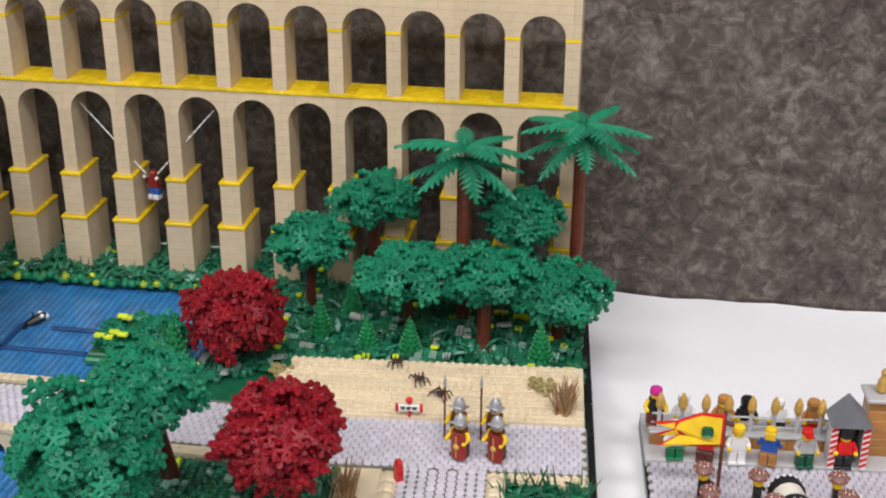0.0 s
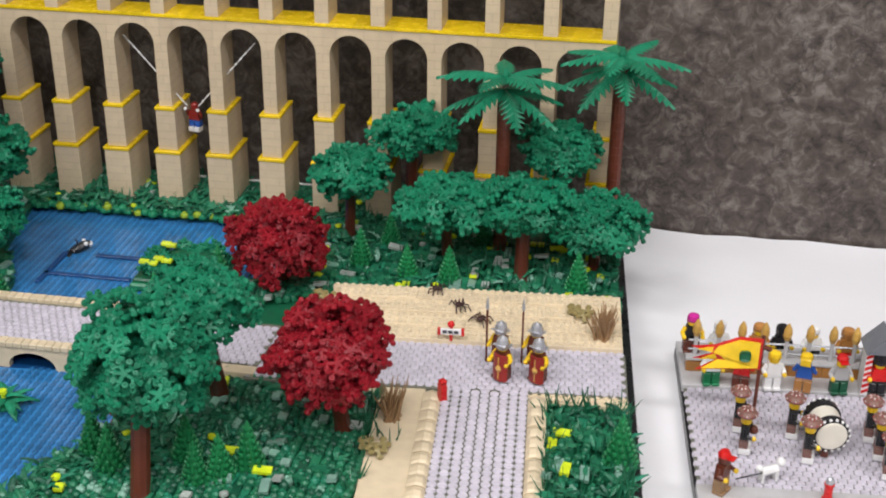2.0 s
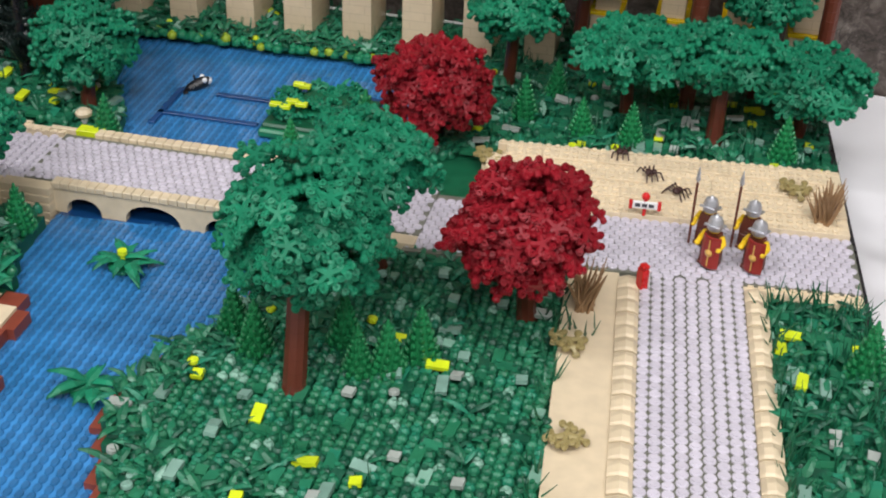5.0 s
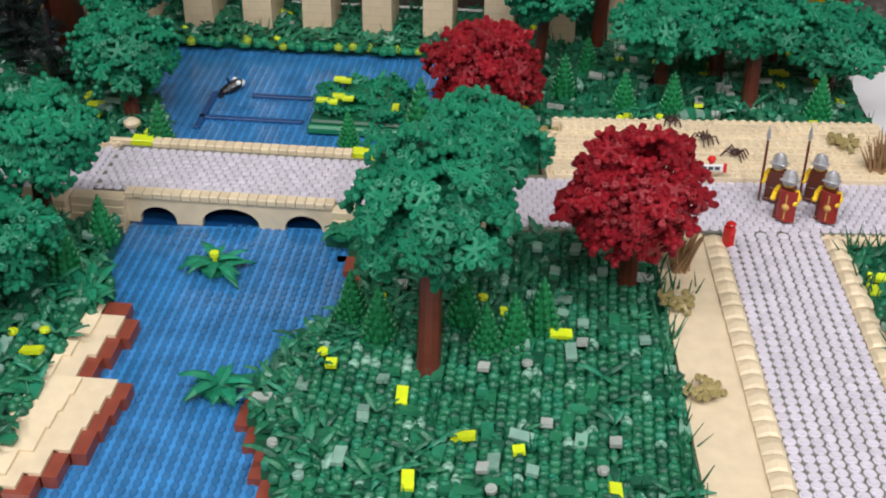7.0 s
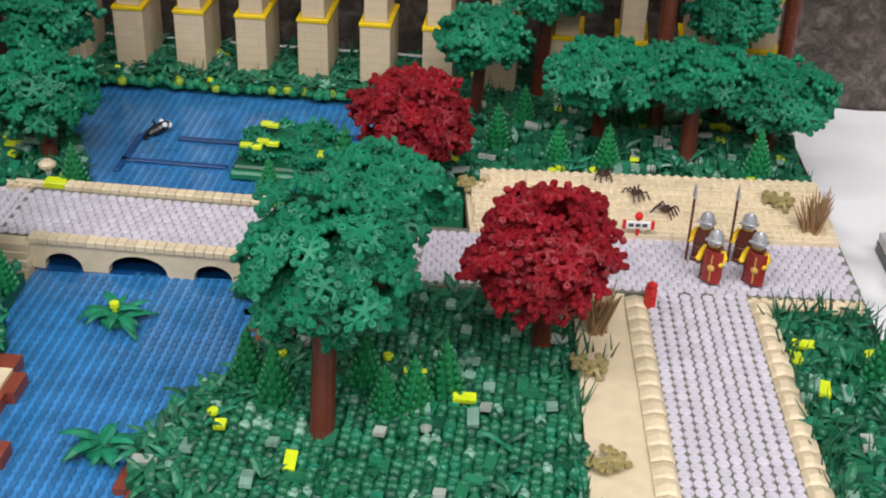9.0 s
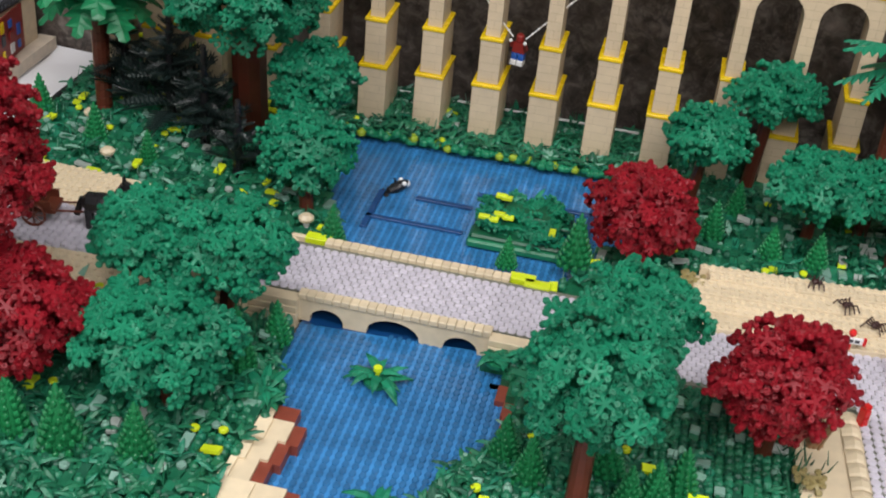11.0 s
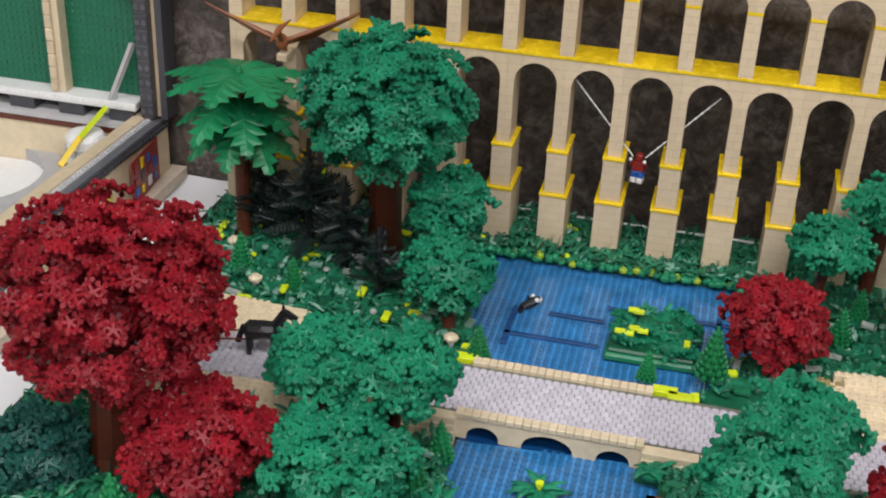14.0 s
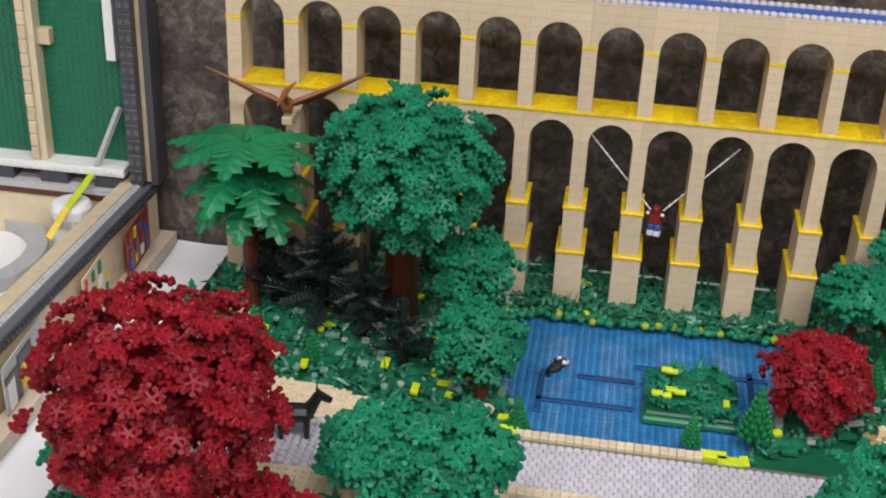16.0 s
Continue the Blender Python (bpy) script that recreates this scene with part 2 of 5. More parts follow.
S, BR, PL = 0.008, 0.0096, 0.0032
WSTUD = template(make(lathe, [(0.0034, 0), (0.0031, 0.0007), (0.0022, 0.0011)], 8))
STUD = template(make(lathe, [(0.00245, 0), (0.00245, 0.0014), (0.0021, 0.0017)], 8))
ROUND = template(make(lathe, [(0.0036, 0), (0.0039, 0.0004), (0.0039, 0.0028), (0.0036, 0.0032), (0.0025, 0.0032), (0.0024, 0.0039)], 10))
KNOB = template(make(lathe, [(0.0042, 0), (0.0045, 0.0022), (0.0040, 0.0036), (0.0027, 0.0046), (0.0020, 0.0050), (0.0019, 0.0060)], 8))
PLATE = template(make(box, -0.0039, 0.0039, -0.0039, 0.0039, 0, 0.0032))
PLATE2 = template(make(box, -0.0039, 0.0039, -0.0079, 0.0079, 0, 0.0032))


def blade_form(bm, length=0.02, w=0.0035, droop=0.5, thick=0.0008):
    """A bent pointed leaf along +x, rising first."""
    prof = [(0, 0.25), (0.35, 1.0), (0.7, 0.7), (1.0, 0.06)]
    rows = []
    for t, k in prof:
        x, z = length * t, length * (0.55 * t - droop * t * t)
        rows.append([bm.verts.new((x, y, z + dz)) for y, dz in ((-w * k, 0), (0, thick + 0.12 * w), (w * k, 0), (0, -thick))])
    for a, c in zip(rows, rows[1:]):
        for i in range(4):
            bm.faces.new((a[i], a[(i + 1) % 4], c[(i + 1) % 4], c[i]))
    bm.faces.new(rows[0][::-1])
    bm.faces.new(rows[-1])


BLADE = template(make(blade_form))
SPIKE = template(make(rod, (0, 0, 0), (0.004, 0, 0.022), 0.0011, 4, r2=0.0002))


def inside(p, poly):
    x, y = p
    r = False
    for (x1, y1), (x2, y2) in zip(poly, poly[1:] + poly[:1]):
        if (y1 > y) != (y2 > y) and x < (x2 - x1) * (y - y1) / (y2 - y1) + x1:
            r = not r
    return r


def stair(pts, s=S):
    """A stepped line of plate edges through the points."""
    out = [pts[0]]
    for (x1, y1), (x2, y2) in zip(pts, pts[1:]):
        n = max(1, round(max(abs(x2 - x1), abs(y2 - y1)) / (2.5 * s)))
        for i in range(n):
            xa, ya = x1 + (x2 - x1) * i / n, y1 + (y2 - y1) * i / n
            xb, yb = x1 + (x2 - x1) * (i + 1) / n, y1 + (y2 - y1) * (i + 1) / n
            out += [(xa, yb), (xb, yb)] if abs(xb - xa) > 0.0006 else [(xb, yb)]
    return out


def grid_in(poly, s=S, margin=0.0):
    xs, ys = [p[0] for p in poly], [p[1] for p in poly]
    x = math.floor(min(xs) / s) * s + s / 2
    while x < max(xs):
        y = math.floor(min(ys) / s) * s + s / 2
        while y < max(ys):
            if inside((x, y), poly):
                yield x, y
            y += s
        x += s


# the road side of the model is turned a little against the aqueduct
TURNED = pose(-0.124, -0.386, 0, 0, 0, 4.5)


def W(u, v):
    p = TURNED @ Vector((u, v, 0))
    return p.x, p.y

# ---- the hall ----
tagged(part("floor", make(box, -4, 4, -5, 0.5, -0.80, -0.75), CARPET), "dark speckled carpet floor of the hall", "floor", kind="structure")
tagged(part("wall_back", make(box, -4, 4, 0.098, 0.25, -0.75, 2.7), STONE), "dark brown mottled stone laminate wall", "wall", kind="structure")
tagged(part("wall_left", make(box, -4.1, -4, -5, 0.25, -0.75, 2.7), ROOM), "plain painted side wall", "wall", kind="structure")
tagged(part("wall_right", make(box, 4, 4.1, -5, 0.25, -0.75, 2.7), ROOM), "plain painted side wall", "wall", kind="structure")
tagged(part("wall_front", make(box, -4, 4, -5.1, -5, -0.75, 2.7), ROOM), "plain painted wall behind the viewer", "wall", kind="structure")
tagged(part("ceiling", make(box, -4, 4, -5, 0.25, 2.7, 2.8), ROOM), "plain light ceiling", "ceiling", kind="structure")
for lx, ly in LAMPS:
    lp = thing("ceiling_light", "flat rectangular ceiling light panel", "lamp", pose(lx, ly, 2.66), "ceiling lights")
    part("frame", make(box, -0.6, 0.6, -0.22, 0.22, 0.01, 0.04, bev=0.004), WHITE, lp)
    part("diffuser", make(box, -0.56, 0.56, -0.18, 0.18, 0.0, 0.01), PANEL, lp, "glowing diffuser")

table = thing("display_table", "long display table under a white sheet", "table")
bm = bmesh.new()
box(bm, -2.4, 2.4, -0.95, 0.094, -0.03, -0.004, bev=0.004)
part("tabletop", bm, DTAN, table)
for lx in (-2.2, 2.2):
    for ly in (-0.85, 0.0):
        part("leg", make(rod, (lx, ly, -0.75), (lx, ly, -0.03), 0.02, 10), DGREY, table)
bm = bmesh.new()
nx, ny = 120, 40
rnd = random.Random(4)
rows = []
for j in range(ny + 1):
    row = []
    for i in range(nx + 1):
        x, y = -2.4 + 4.8 * i / nx, -0.97 + 1.064 * j / ny
        z = 0.0012 * noise.noise((x * 6, y * 6, 3)) + 0.0008 * noise.noise((x * 19, y * 15, 1)) - 0.0025
        if j == ny:
            z += 0.004 + 0.004 * noise.noise((x * 14, 0, 0))
            y += 0.002 * noise.noise((x * 9, 2, 0))
        row.append(bm.verts.new((x, y, z)))
    rows.append(row)
for a, c in zip(rows, rows[1:]):
    for i in range(nx):
        bm.faces.new((a[i], a[i + 1], c[i + 1], c[i])).smooth = True
sheet = tagged(part("table_sheet", bm, CLOTH), "creased white sheet spread over the table", "tablecloth")

# ---- base of the model: black edging, water and land ----
BASE = [(-0.985, 0.088), (0.012, 0.088), W(0.168, -0.33), (-1.022, -0.712)]
base = thing("model_base", "low brick-built base of the diorama with black edging", "base", kind="structure")
bm = bmesh.new()
prism(bm, BASE, 0.0, 0.012)
part("base_plate", bm, BLACK, base)
bm = bmesh.new()
prism(bm, [W(0.168, 0.48), W(0.176, 0.48), W(0.176, -0.338), W(0.168, -0.338)], 0, 0.030)
part("edging", bm, BLACK, base, "black edge bricks")
bm = bmesh.new()
prism(bm, [(-0.992, 0.088), (-0.985, 0.088), (-1.022, -0.712), (-1.030, -0.712)], 0, 0.028)
part("edging", bm, BLACK, base, "black edge bricks")
bm = bmesh.new()
prism(bm, [(-1.030, -0.720), (-1.030, -0.712), W(0.168, -0.33), W(0.168, -0.338)], 0, 0.020)
part("edging", bm, BLACK, base, "black edge bricks")

RIVER_L = [(-0.606, -0.386), (-0.602, -0.45), (-0.585, -0.489), (-0.563, -0.528), (-0.575, -0.575), (-0.545, -0.600), (-0.553, -0.65), (-0.575, -0.695), (-0.60, -0.712)]
RIVER_R = [(-0.44, -0.373), (-0.418, -0.40), (-0.402, -0.442), (-0.398, -0.476), (-0.417, -0.51), (-0.435, -0.546), (-0.447, -0.579), (-0.450, -0.609), (-0.430, -0.650), (-0.421, -0.678), (-0.40, -0.712)]
SL, SR = stair(RIVER_L), stair(RIVER_R)
river_poly = SL + SR[::-1]
POOL = [(-0.690, -0.030), (-0.312, -0.030), (-0.312, -0.150), (-0.36, -0.20), (-0.40, -0.29), (-0.612, -0.30), (-0.62, -0.22), (-0.665, -0.15)]


def water(name, polys, label):
    w = thing(name, label, "water", kind="structure")
    bm = bmesh.new()
    for p in polys:
        prism(bm, p, 0.0122, 0.0225)
    part("water_bed", bm, WATER, w)
    bt = Batch()
    for p in polys:
        for x, y in grid_in(p):
            bt.add(WSTUD, Matrix.Translation((x, y, 0.0225)) @ Matrix.Diagonal((0.86, 1.34, 1, 1)))
    part_w = bt.put("studs", WATER, w)
    tagged(part_w, kind="stuff")
    return w


under = [(-0.606, -0.386), (-0.606, -0.29), (-0.44, -0.29), (-0.44, -0.373)]
water("river_water", [river_poly], "rippled transparent blue brick-built river")
water("pool_water", [POOL], "transparent blue brick-built pool behind the bridge")
# river water below the arches, its shade put in as a darker blue
tagged(part("water_channel", make(prism, under, 0.0122, 0.0222), WATERD), "water under the bridge, coloured dark blue for the shade there", "water", kind="structure")
# long raised tiles on the pool
for i, (xa, xb, y) in enumerate([(-0.56, -0.50, -0.145), (-0.60, -0.50, -0.195), (-0.50, -0.36, -0.115)]):
    tagged(part("water_step", make(box, xa, xb, y, y + 0.006, 0.0225, 0.0257, bev=0.0004), WATERD), "dark transparent blue strip of plates on the pool", "water plate", "pool strips")
for xx, ya, yb in [(-0.600, -0.215, -0.14), (-0.382, -0.19, -0.10)]:
    tagged(part("water_step", make(box, xx, xx + 0.006, ya, yb, 0.0225, 0.0257, bev=0.0004), WATERD), "dark transparent blue strip of plates on the pool", "water plate", "pool strips")


def slab(name, poly, z1, mat, label, cat="ground", studs=False, z0=0.0122, at=None, keep=None):
    g = thing(name, label, cat, at, kind="structure")
    part("slab", make(prism, poly, z0, z1), mat, g)
    if studs:
        bt = Batch()
        for x, y in grid_in(poly):
            if keep is None or keep(x, y):
                bt.add(STUD, Matrix.Translation((x, y, z1)))
        tagged(bt.put("studs", mat, g), kind="stuff")
    return g


# land beside the river
MEAD = [p for p in SR if p[1] < -0.385] + [W(-0.056, -0.33), W(-0.056, 0.0), W(-0.10, 0.006), (-0.27, -0.385), (-0.42, -0.385)]
slab("meadow_ground", MEAD, 0.036, GDARK, "dark green brick-built meadow beside the river")
LEFT = [(x - (0.009 if y < -0.495 else 0), y) for x, y in SL if y < -0.40] + [(-1.02, -0.712), (-1.00, -0.43), (-0.72, -0.41), (-0.612, -0.41)]
slab("left_bank_ground", LEFT, 0.034, GDARK, "dark green brick-built river bank")
BACKL = [(-0.985, 0.086), (-0.69, 0.086), (-0.69, -0.030), (-0.665, -0.15), (-0.62, -0.22), (-0.612, -0.285), (-0.74, -0.25), (-0.99, -0.24)]
slab("back_left_ground", BACKL, 0.032, GDARK, "dark green forest floor of plates")
BACKR = [(-0.312, 0.086), (0.010, 0.086), W(0.167, 0.184), W(-0.141, 0.184), (-0.30, -0.225), (-0.40, -0.289), (-0.36, -0.20), (-0.312, -0.150)]
slab("back_right_ground", BACKR, 0.036, GDARK, "dark green forest floor of plates")
slab("corner_ground", [(-0.402, -0.2885), (-0.301, -0.2255), W(-0.1412, 0.1758), W(-0.1412, 0.090), (-0.30, -0.2945), (-0.40, -0.2945)], 0.0365, GDARK, "dark green plates between pool and sand")
slab("aqueduct_ground", [(-0.69, 0.086), (-0.312, 0.086), (-0.312, -0.030), (-0.69, -0.030)], 0.030, GDARK, "strip of dark green plates under the aqueduct")
RBED = [(0.094, 0.0), (0.168, 0.0), (0.168, -0.33), (0.094, -0.33)]
slab("right_bed_ground", RBED, 0.034, GDARK, "narrow green planting bed beside the path", at=TURNED)
# reddish bank plates along the river
for line, sgn, top, z in ((SL, 1, -0.495, 0.0325), (SR, -1, -0.405, 0.0285)):
    near = [p for p in line if p[1] < top]
    outer = [(x + sgn * 0.009, y) for x, y in near]
    inner = [(x - sgn * 0.011, y) for x, y in near]
    tagged(part("bank_edge", make(prism, outer + inner[::-1], 0.0228, z), BANK), "reddish brown stepped plates edging the water", "river edge", kind="structure")
SHORE = [(-0.583, -0.515), (-0.564, -0.528), (-0.576, -0.575), (-0.546, -0.600), (-0.554, -0.65), (-0.576, -0.695), (-0.590, -0.708), (-0.602, -0.708), (-0.590, -0.65), (-0.597, -0.60), (-0.593, -0.55)]
slab("sandy_shore", stair(SHORE + SHORE[:1]), 0.0352, SAND, "small sandy shore of tan plates beside the river", z0=0.0125)
slab("sandy_shore_step", stair([(-0.581, -0.53), (-0.592, -0.58), (-0.570, -0.603), (-0.576, -0.655), (-0.594, -0.70), (-0.608, -0.70), (-0.600, -0.62), (-0.590, -0.53)]), 0.0375, SAND, "upper step of the sandy shore", z0=0.0354)

# sand and road of the right side, in the turned frame
slab("sand_back", [(-0.135, 0.089), (0.166, 0.089), (0.166, 0.182), (-0.075, 0.186), (-0.075, 0.180), (-0.141, 0.176)], 0.046, SAND, "sandy ground of tan plates behind the road", at=TURNED)
rnd = random.Random(8)
sb = bpy.data.objects["sand_back"]
v, k = 0.089, 0
while v < 0.178:
    d = rnd.choice((0.008, 0.016, 0.016))
    u = -0.137 + rnd.random() * 0.02
    while u < 0.166:
        w = rnd.choice((0.032, 0.048, 0.064, 0.08))
        u2 = min(u + w, 0.166)
        z = 0.0462 + 0.0032 * (k // 2) * 0.55 + rnd.random() * 0.0006
        bm = bmesh.new()
        box(bm, u + 0.0001, u2 - 0.0002, v + 0.0001, min(v + d, 0.184) - 0.0002, 0.046, z + 0.0032, bev=0.0002)
        pl = part("plate", bm, SAND, sb)
        bt = Batch()
        for i in range(int((u2 - u) / S)):
            for j in range(max(1, round(d / S))):
                if v + j * S + 0.004 < 0.184:
                    bt.add(STUD, Matrix.Translation((u + 0.004 + i * S, v + 0.004 + j * S, z + 0.0032)))
        if bt.n:
            bt.put("studs", SAND, pl)
        u = u2
    v += d
    k += 1
slab("sand_strip", [(-0.056, -0.33), (-0.0155, -0.33), (-0.0155, 0.013), (-0.10, 0.013), (-0.10, 0.004), (-0.056, 0.0)], 0.043, SAND, "strip of tan plates beside the path", at=TURNED)
slab("sand_strip_right", [(0.094, -0.0), (0.168, 0.0), (0.168, 0.013), (0.078, 0.013), (0.078, -0.33), (0.094, -0.33)], 0.042, SAND, "tan plates between the path and the planting bed", studs=True, at=TURNED)


def kerb_stone(bm):
    """A small curved slope, 2 studs long, highest in its middle."""
    ys = (-0.0075, -0.0055, 0.0, 0.0055, 0.0075)
    rows = []
    for y in ys:
        k = 1 - 0.42 * (abs(y) / 0.0075) ** 2.5
        rows.append([bm.verts.new((x, y, z)) for x, z in ((-0.0086, 0), (0.0076, 0), (0.0076, 0.0018 * k), (0.0045, 0.0055 * k), (-0.0010, 0.0070 * k), (-0.0086, 0.0030 * k))])
    for a, c in zip(rows, rows[1:]):
        for i in range(6):
            bm.faces.new((a[i], c[i], c[(i + 1) % 6], a[(i + 1) % 6]))
    bm.faces.new(rows[0])
    bm.faces.new(rows[-1][::-1])


kerb = thing("path_kerb", "row of sloped tan kerb blocks along the path", "kerb", TURNED, kind="structure")
first = None
for side, u in ((1, -0.0075), (-1, 0.0862)):
    for i in range(21):
        if first is None:
            ob = part("kerb_block", make(kerb_stone), SANDB, kerb)
            first = ob.data
        else:
            ob = new("kerb_block", first)
            ob.parent = kerb
        ob.matrix_basis = pose(u, -0.004 - i * 0.0160, 0.0425 + 0.0004 * (i % 3), 0, 0, 0 if side > 0 else 180)

road = thing("stone_road", "road paved with light grey round plates", "road", TURNED, kind="structure")
# road and path beds carry the gap shade in their colour
part("road_bed", make(prism, [(-0.185, 0.008), (0.168, 0.013), (0.168, 0.088), (-0.185, 0.098)], 0.0122, 0.0441), GAP_SHADE, road)
path = thing("stone_path", "straight path paved with light grey round plates", "path", TURNED, kind="structure")
part("path_bed", make(prism, [(0, -0.33), (0.078, -0.33), (0.078, 0.012), (0, 0.012)], 0.0122, 0.0441), GAP_SHADE, path)
rp = None


def round_plate(parent, x, y, z, sx=1.0, sy=1.0):
    global rp
    if rp is None:
        rp = bpy.data.meshes.new("round_plate")
        rp.from_pydata(ROUND[0].tolist(), [], ROUND[1])
        rp.materials.append(GREY)
    ob = new("round_plate", rp)
    ob.parent = parent
    ob.matrix_basis = pose(x, y, z) @ Matrix.Diagonal((sx, sy, 1, 1))


bt, bt2 = Batch(), Batch()
n = 0
for j in range(11):
    for i in range(44):
        x, y = -0.181 + i * 0.008 + (0.004 if j % 2 else 0), 0.0165 + j * 0.0070
        if x < 0.165 and y < 0.092:
            if x > -0.03 and n < 290:
                round_plate(road, x, y, 0.0422)
                n += 1
            else:
                bt.add(ROUND, Matrix.Translation((x, y, 0.0422)))
tagged(bt.put("paving", GREY, road), kind="stuff")
n = 0
for j in range(42):
    for i in range(9):
        x, y = 0.0042 + i * 0.0087, 0.010 - j * 0.0080 - (0.0040 if i in (3, 5) else 0)
        if j < 33:
            round_plate(path, x, y, 0.0422, 1.10, 1.03)
        else:
            bt2.add(ROUND, pose(x, y, 0.0422) @ Matrix.Diagonal((1.10, 1.03, 1, 1)))
tagged(bt2.put("paving", GREY, path), kind="stuff")

# bridge
bridge = thing("stone_bridge", "tan brick-built bridge with three low arches", "bridge")


def arch_wall(bm, y0, y1, x0, x1, z0, z1, arches, seg=12):
    """A wall along x with round-headed openings: (centre, half width, spring height, rise)."""
    bot, pts = [], [(x0, z0)]
    for cx, hw, zs, rise in arches:
        pts += [(cx - hw, z0)] + [(cx - hw * math.cos(math.pi * i / seg), zs + rise * math.sin(math.pi * i / seg)) for i in range(seg + 1)] + [(cx + hw, z0)]
    pts += [(x1, z0), (x1, z1), (x0, z1)]
    # strips between the openings, and fans over them
    def quad(ps):
        a = [bm.verts.new((x, y0, z)) for x, z in ps]
        c = [bm.verts.new((x, y1, z)) for x, z in ps]
        bm.faces.new(a)
        bm.faces.new(c[::-1])
    x = x0
    for cx, hw, zs, rise in arches:
        if cx - hw - x > 1e-6:
            quad([(x, z0), (cx - hw, z0), (cx - hw, z1), (x, z1)])
        arc = [(cx - hw * math.cos(math.pi * i / seg), zs + rise * math.sin(math.pi * i / seg)) for i in range(seg + 1)]
        for p, q in zip(arc, arc[1:]):
            quad([p, q, (q[0], z1), (p[0], z1)])
        x = cx + hw
    if x1 - x > 1e-6:
        quad([(x, z0), (x1, z0), (x1, z1), (x, z1)])
    for p, q in zip(pts, pts[1:] + pts[:1]):
        if abs(p[0] - q[0]) + abs(p[1] - q[1]) < 1e-7:
            continue
        bm.faces.new([bm.verts.new(c) for c in ((p[0], y0, p[1]), (p[0], y1, p[1]), (q[0], y1, q[1]), (q[0], y0, q[1]))])
    bmesh.ops.remove_doubles(bm, verts=bm.verts, dist=1e-5)
    bmesh.ops.recalc_face_normals(bm, faces=bm.faces)


for nm, ya, yb in (("front_wall", -0.380, -0.372), ("back_wall", -0.294, -0.286)):
    bm = bmesh.new()
    arch_wall(bm, ya, yb, -0.610, -0.436, 0.0222, 0.045, [(-0.584, 0.0155, 0.025, 0.0125), (-0.523, 0.024, 0.025, 0.0150), (-0.462, 0.0155, 0.025, 0.0125)])
    part(nm, bm, SANDB, bridge)
# underside slab in dark blue instead of tan, to paint the arches' shade
part("vault", make(box, -0.610, -0.436, -0.372, -0.294, 0.0400, 0.0425), WATERD, bridge, "underside of the bridge, coloured dark for its shade")
# deck bed in the same painted gap shade
part("bridge_deck", make(prism, [(-0.640, -0.3716), (-0.30, -0.3716), (-0.30, -0.2944), (-0.640, -0.2944)], 0.0426, 0.0465), GAP_SHADE, bridge)
for ya, yb, xa, xb in ((-0.3815, -0.3705, -0.6105, -0.4355), (-0.2955, -0.2845, -0.6125, -0.4355)):
    n = 22
    pp = None
    for i in range(n):
        if pp is None:
            ob = part("parapet_block", make(box, 0, (xb - xa) / n - 0.0003, 0, yb - ya, 0, 0.0056, bev=0.0007), SANDB, bridge)
            pp = ob.data
        else:
            ob = new("parapet_block", pp)
            ob.parent = bridge
        ob.location = (xa + i * (xb - xa) / n, ya, 0.0452 + 0.0002 * (i % 2))
n = 0
bt = Batch()
for j in range(11):
    for i in range(42):
        x, y = -0.636 + i * 0.008 + (0.004 if j % 2 else 0), -0.3675 + j * 0.0071
        if y < -0.297:
            if -0.62 < x < -0.44 and n < 250:
                round_plate(bridge, x, y, 0.0446)
                n += 1
            else:
                bt.add(ROUND, Matrix.Translation((x, y, 0.0446)))
tagged(bt.put("paving", GREY, bridge), kind="stuff")
# end blocks of the bridge
rnd = random.Random(3)
for x0, x1, y0, y1 in ((-0.6545, -0.6092, -0.392, -0.3742), (-0.4370, -0.3855, -0.392, -0.3742), (-0.72, -0.655, -0.40, -0.376), (-0.385, -0.30, -0.392, -0.374), (-0.66, -0.614, -0.292, -0.282)):
    bm = bmesh.new()
    for lv in range(5):
        box(bm, x0 + rnd.random() * 0.0006, x1 - rnd.random() * 0.0006, y0 + 0.0012 * lv, y1, 0.0125 + lv * 0.0070, 0.0125 + lv * 0.0070 + 0.0067, bev=0.0005)
    tagged(part("retaining_wall", bm, SANDB), "stepped tan stone bank beside the bridge", "retaining wall", kind="structure")

# road and sand on the left side
slab("left_road", [(-0.64, -0.294), (-0.64, -0.374), (-0.72, -0.368), (-0.90, -0.376), (-0.99, -0.38), (-0.99, -0.31), (-0.88, -0.305), (-0.76, -0.296)], 0.0405, GREYT, "left end of the road with grey round plates", "road")
bt = Batch()
LR = [(-0.64, -0.294), (-0.64, -0.374), (-0.72, -0.368), (-0.90, -0.376), (-0.99, -0.38), (-0.99, -0.31), (-0.88, -0.305), (-0.76, -0.296)]
for j, (x, y) in enumerate(grid_in(LR, 0.0078)):
    bt.add(ROUND, Matrix.Translation((x, y + (0.0039 if round(x / 0.0078) % 2 else 0), 0.0405)))
tagged(bt.put("paving", GREY, bpy.data.objects["left_road"]), kind="stuff")
slab("left_sand_back", stair([(-0.64, -0.293), (-0.76, -0.295), (-0.88, -0.304), (-0.985, -0.309), (-0.985, -0.255), (-0.90, -0.240), (-0.80, -0.245), (-0.74, -0.262), (-0.64, -0.290)]), 0.046, SAND, "sandy tan plates behind the road", studs=True)
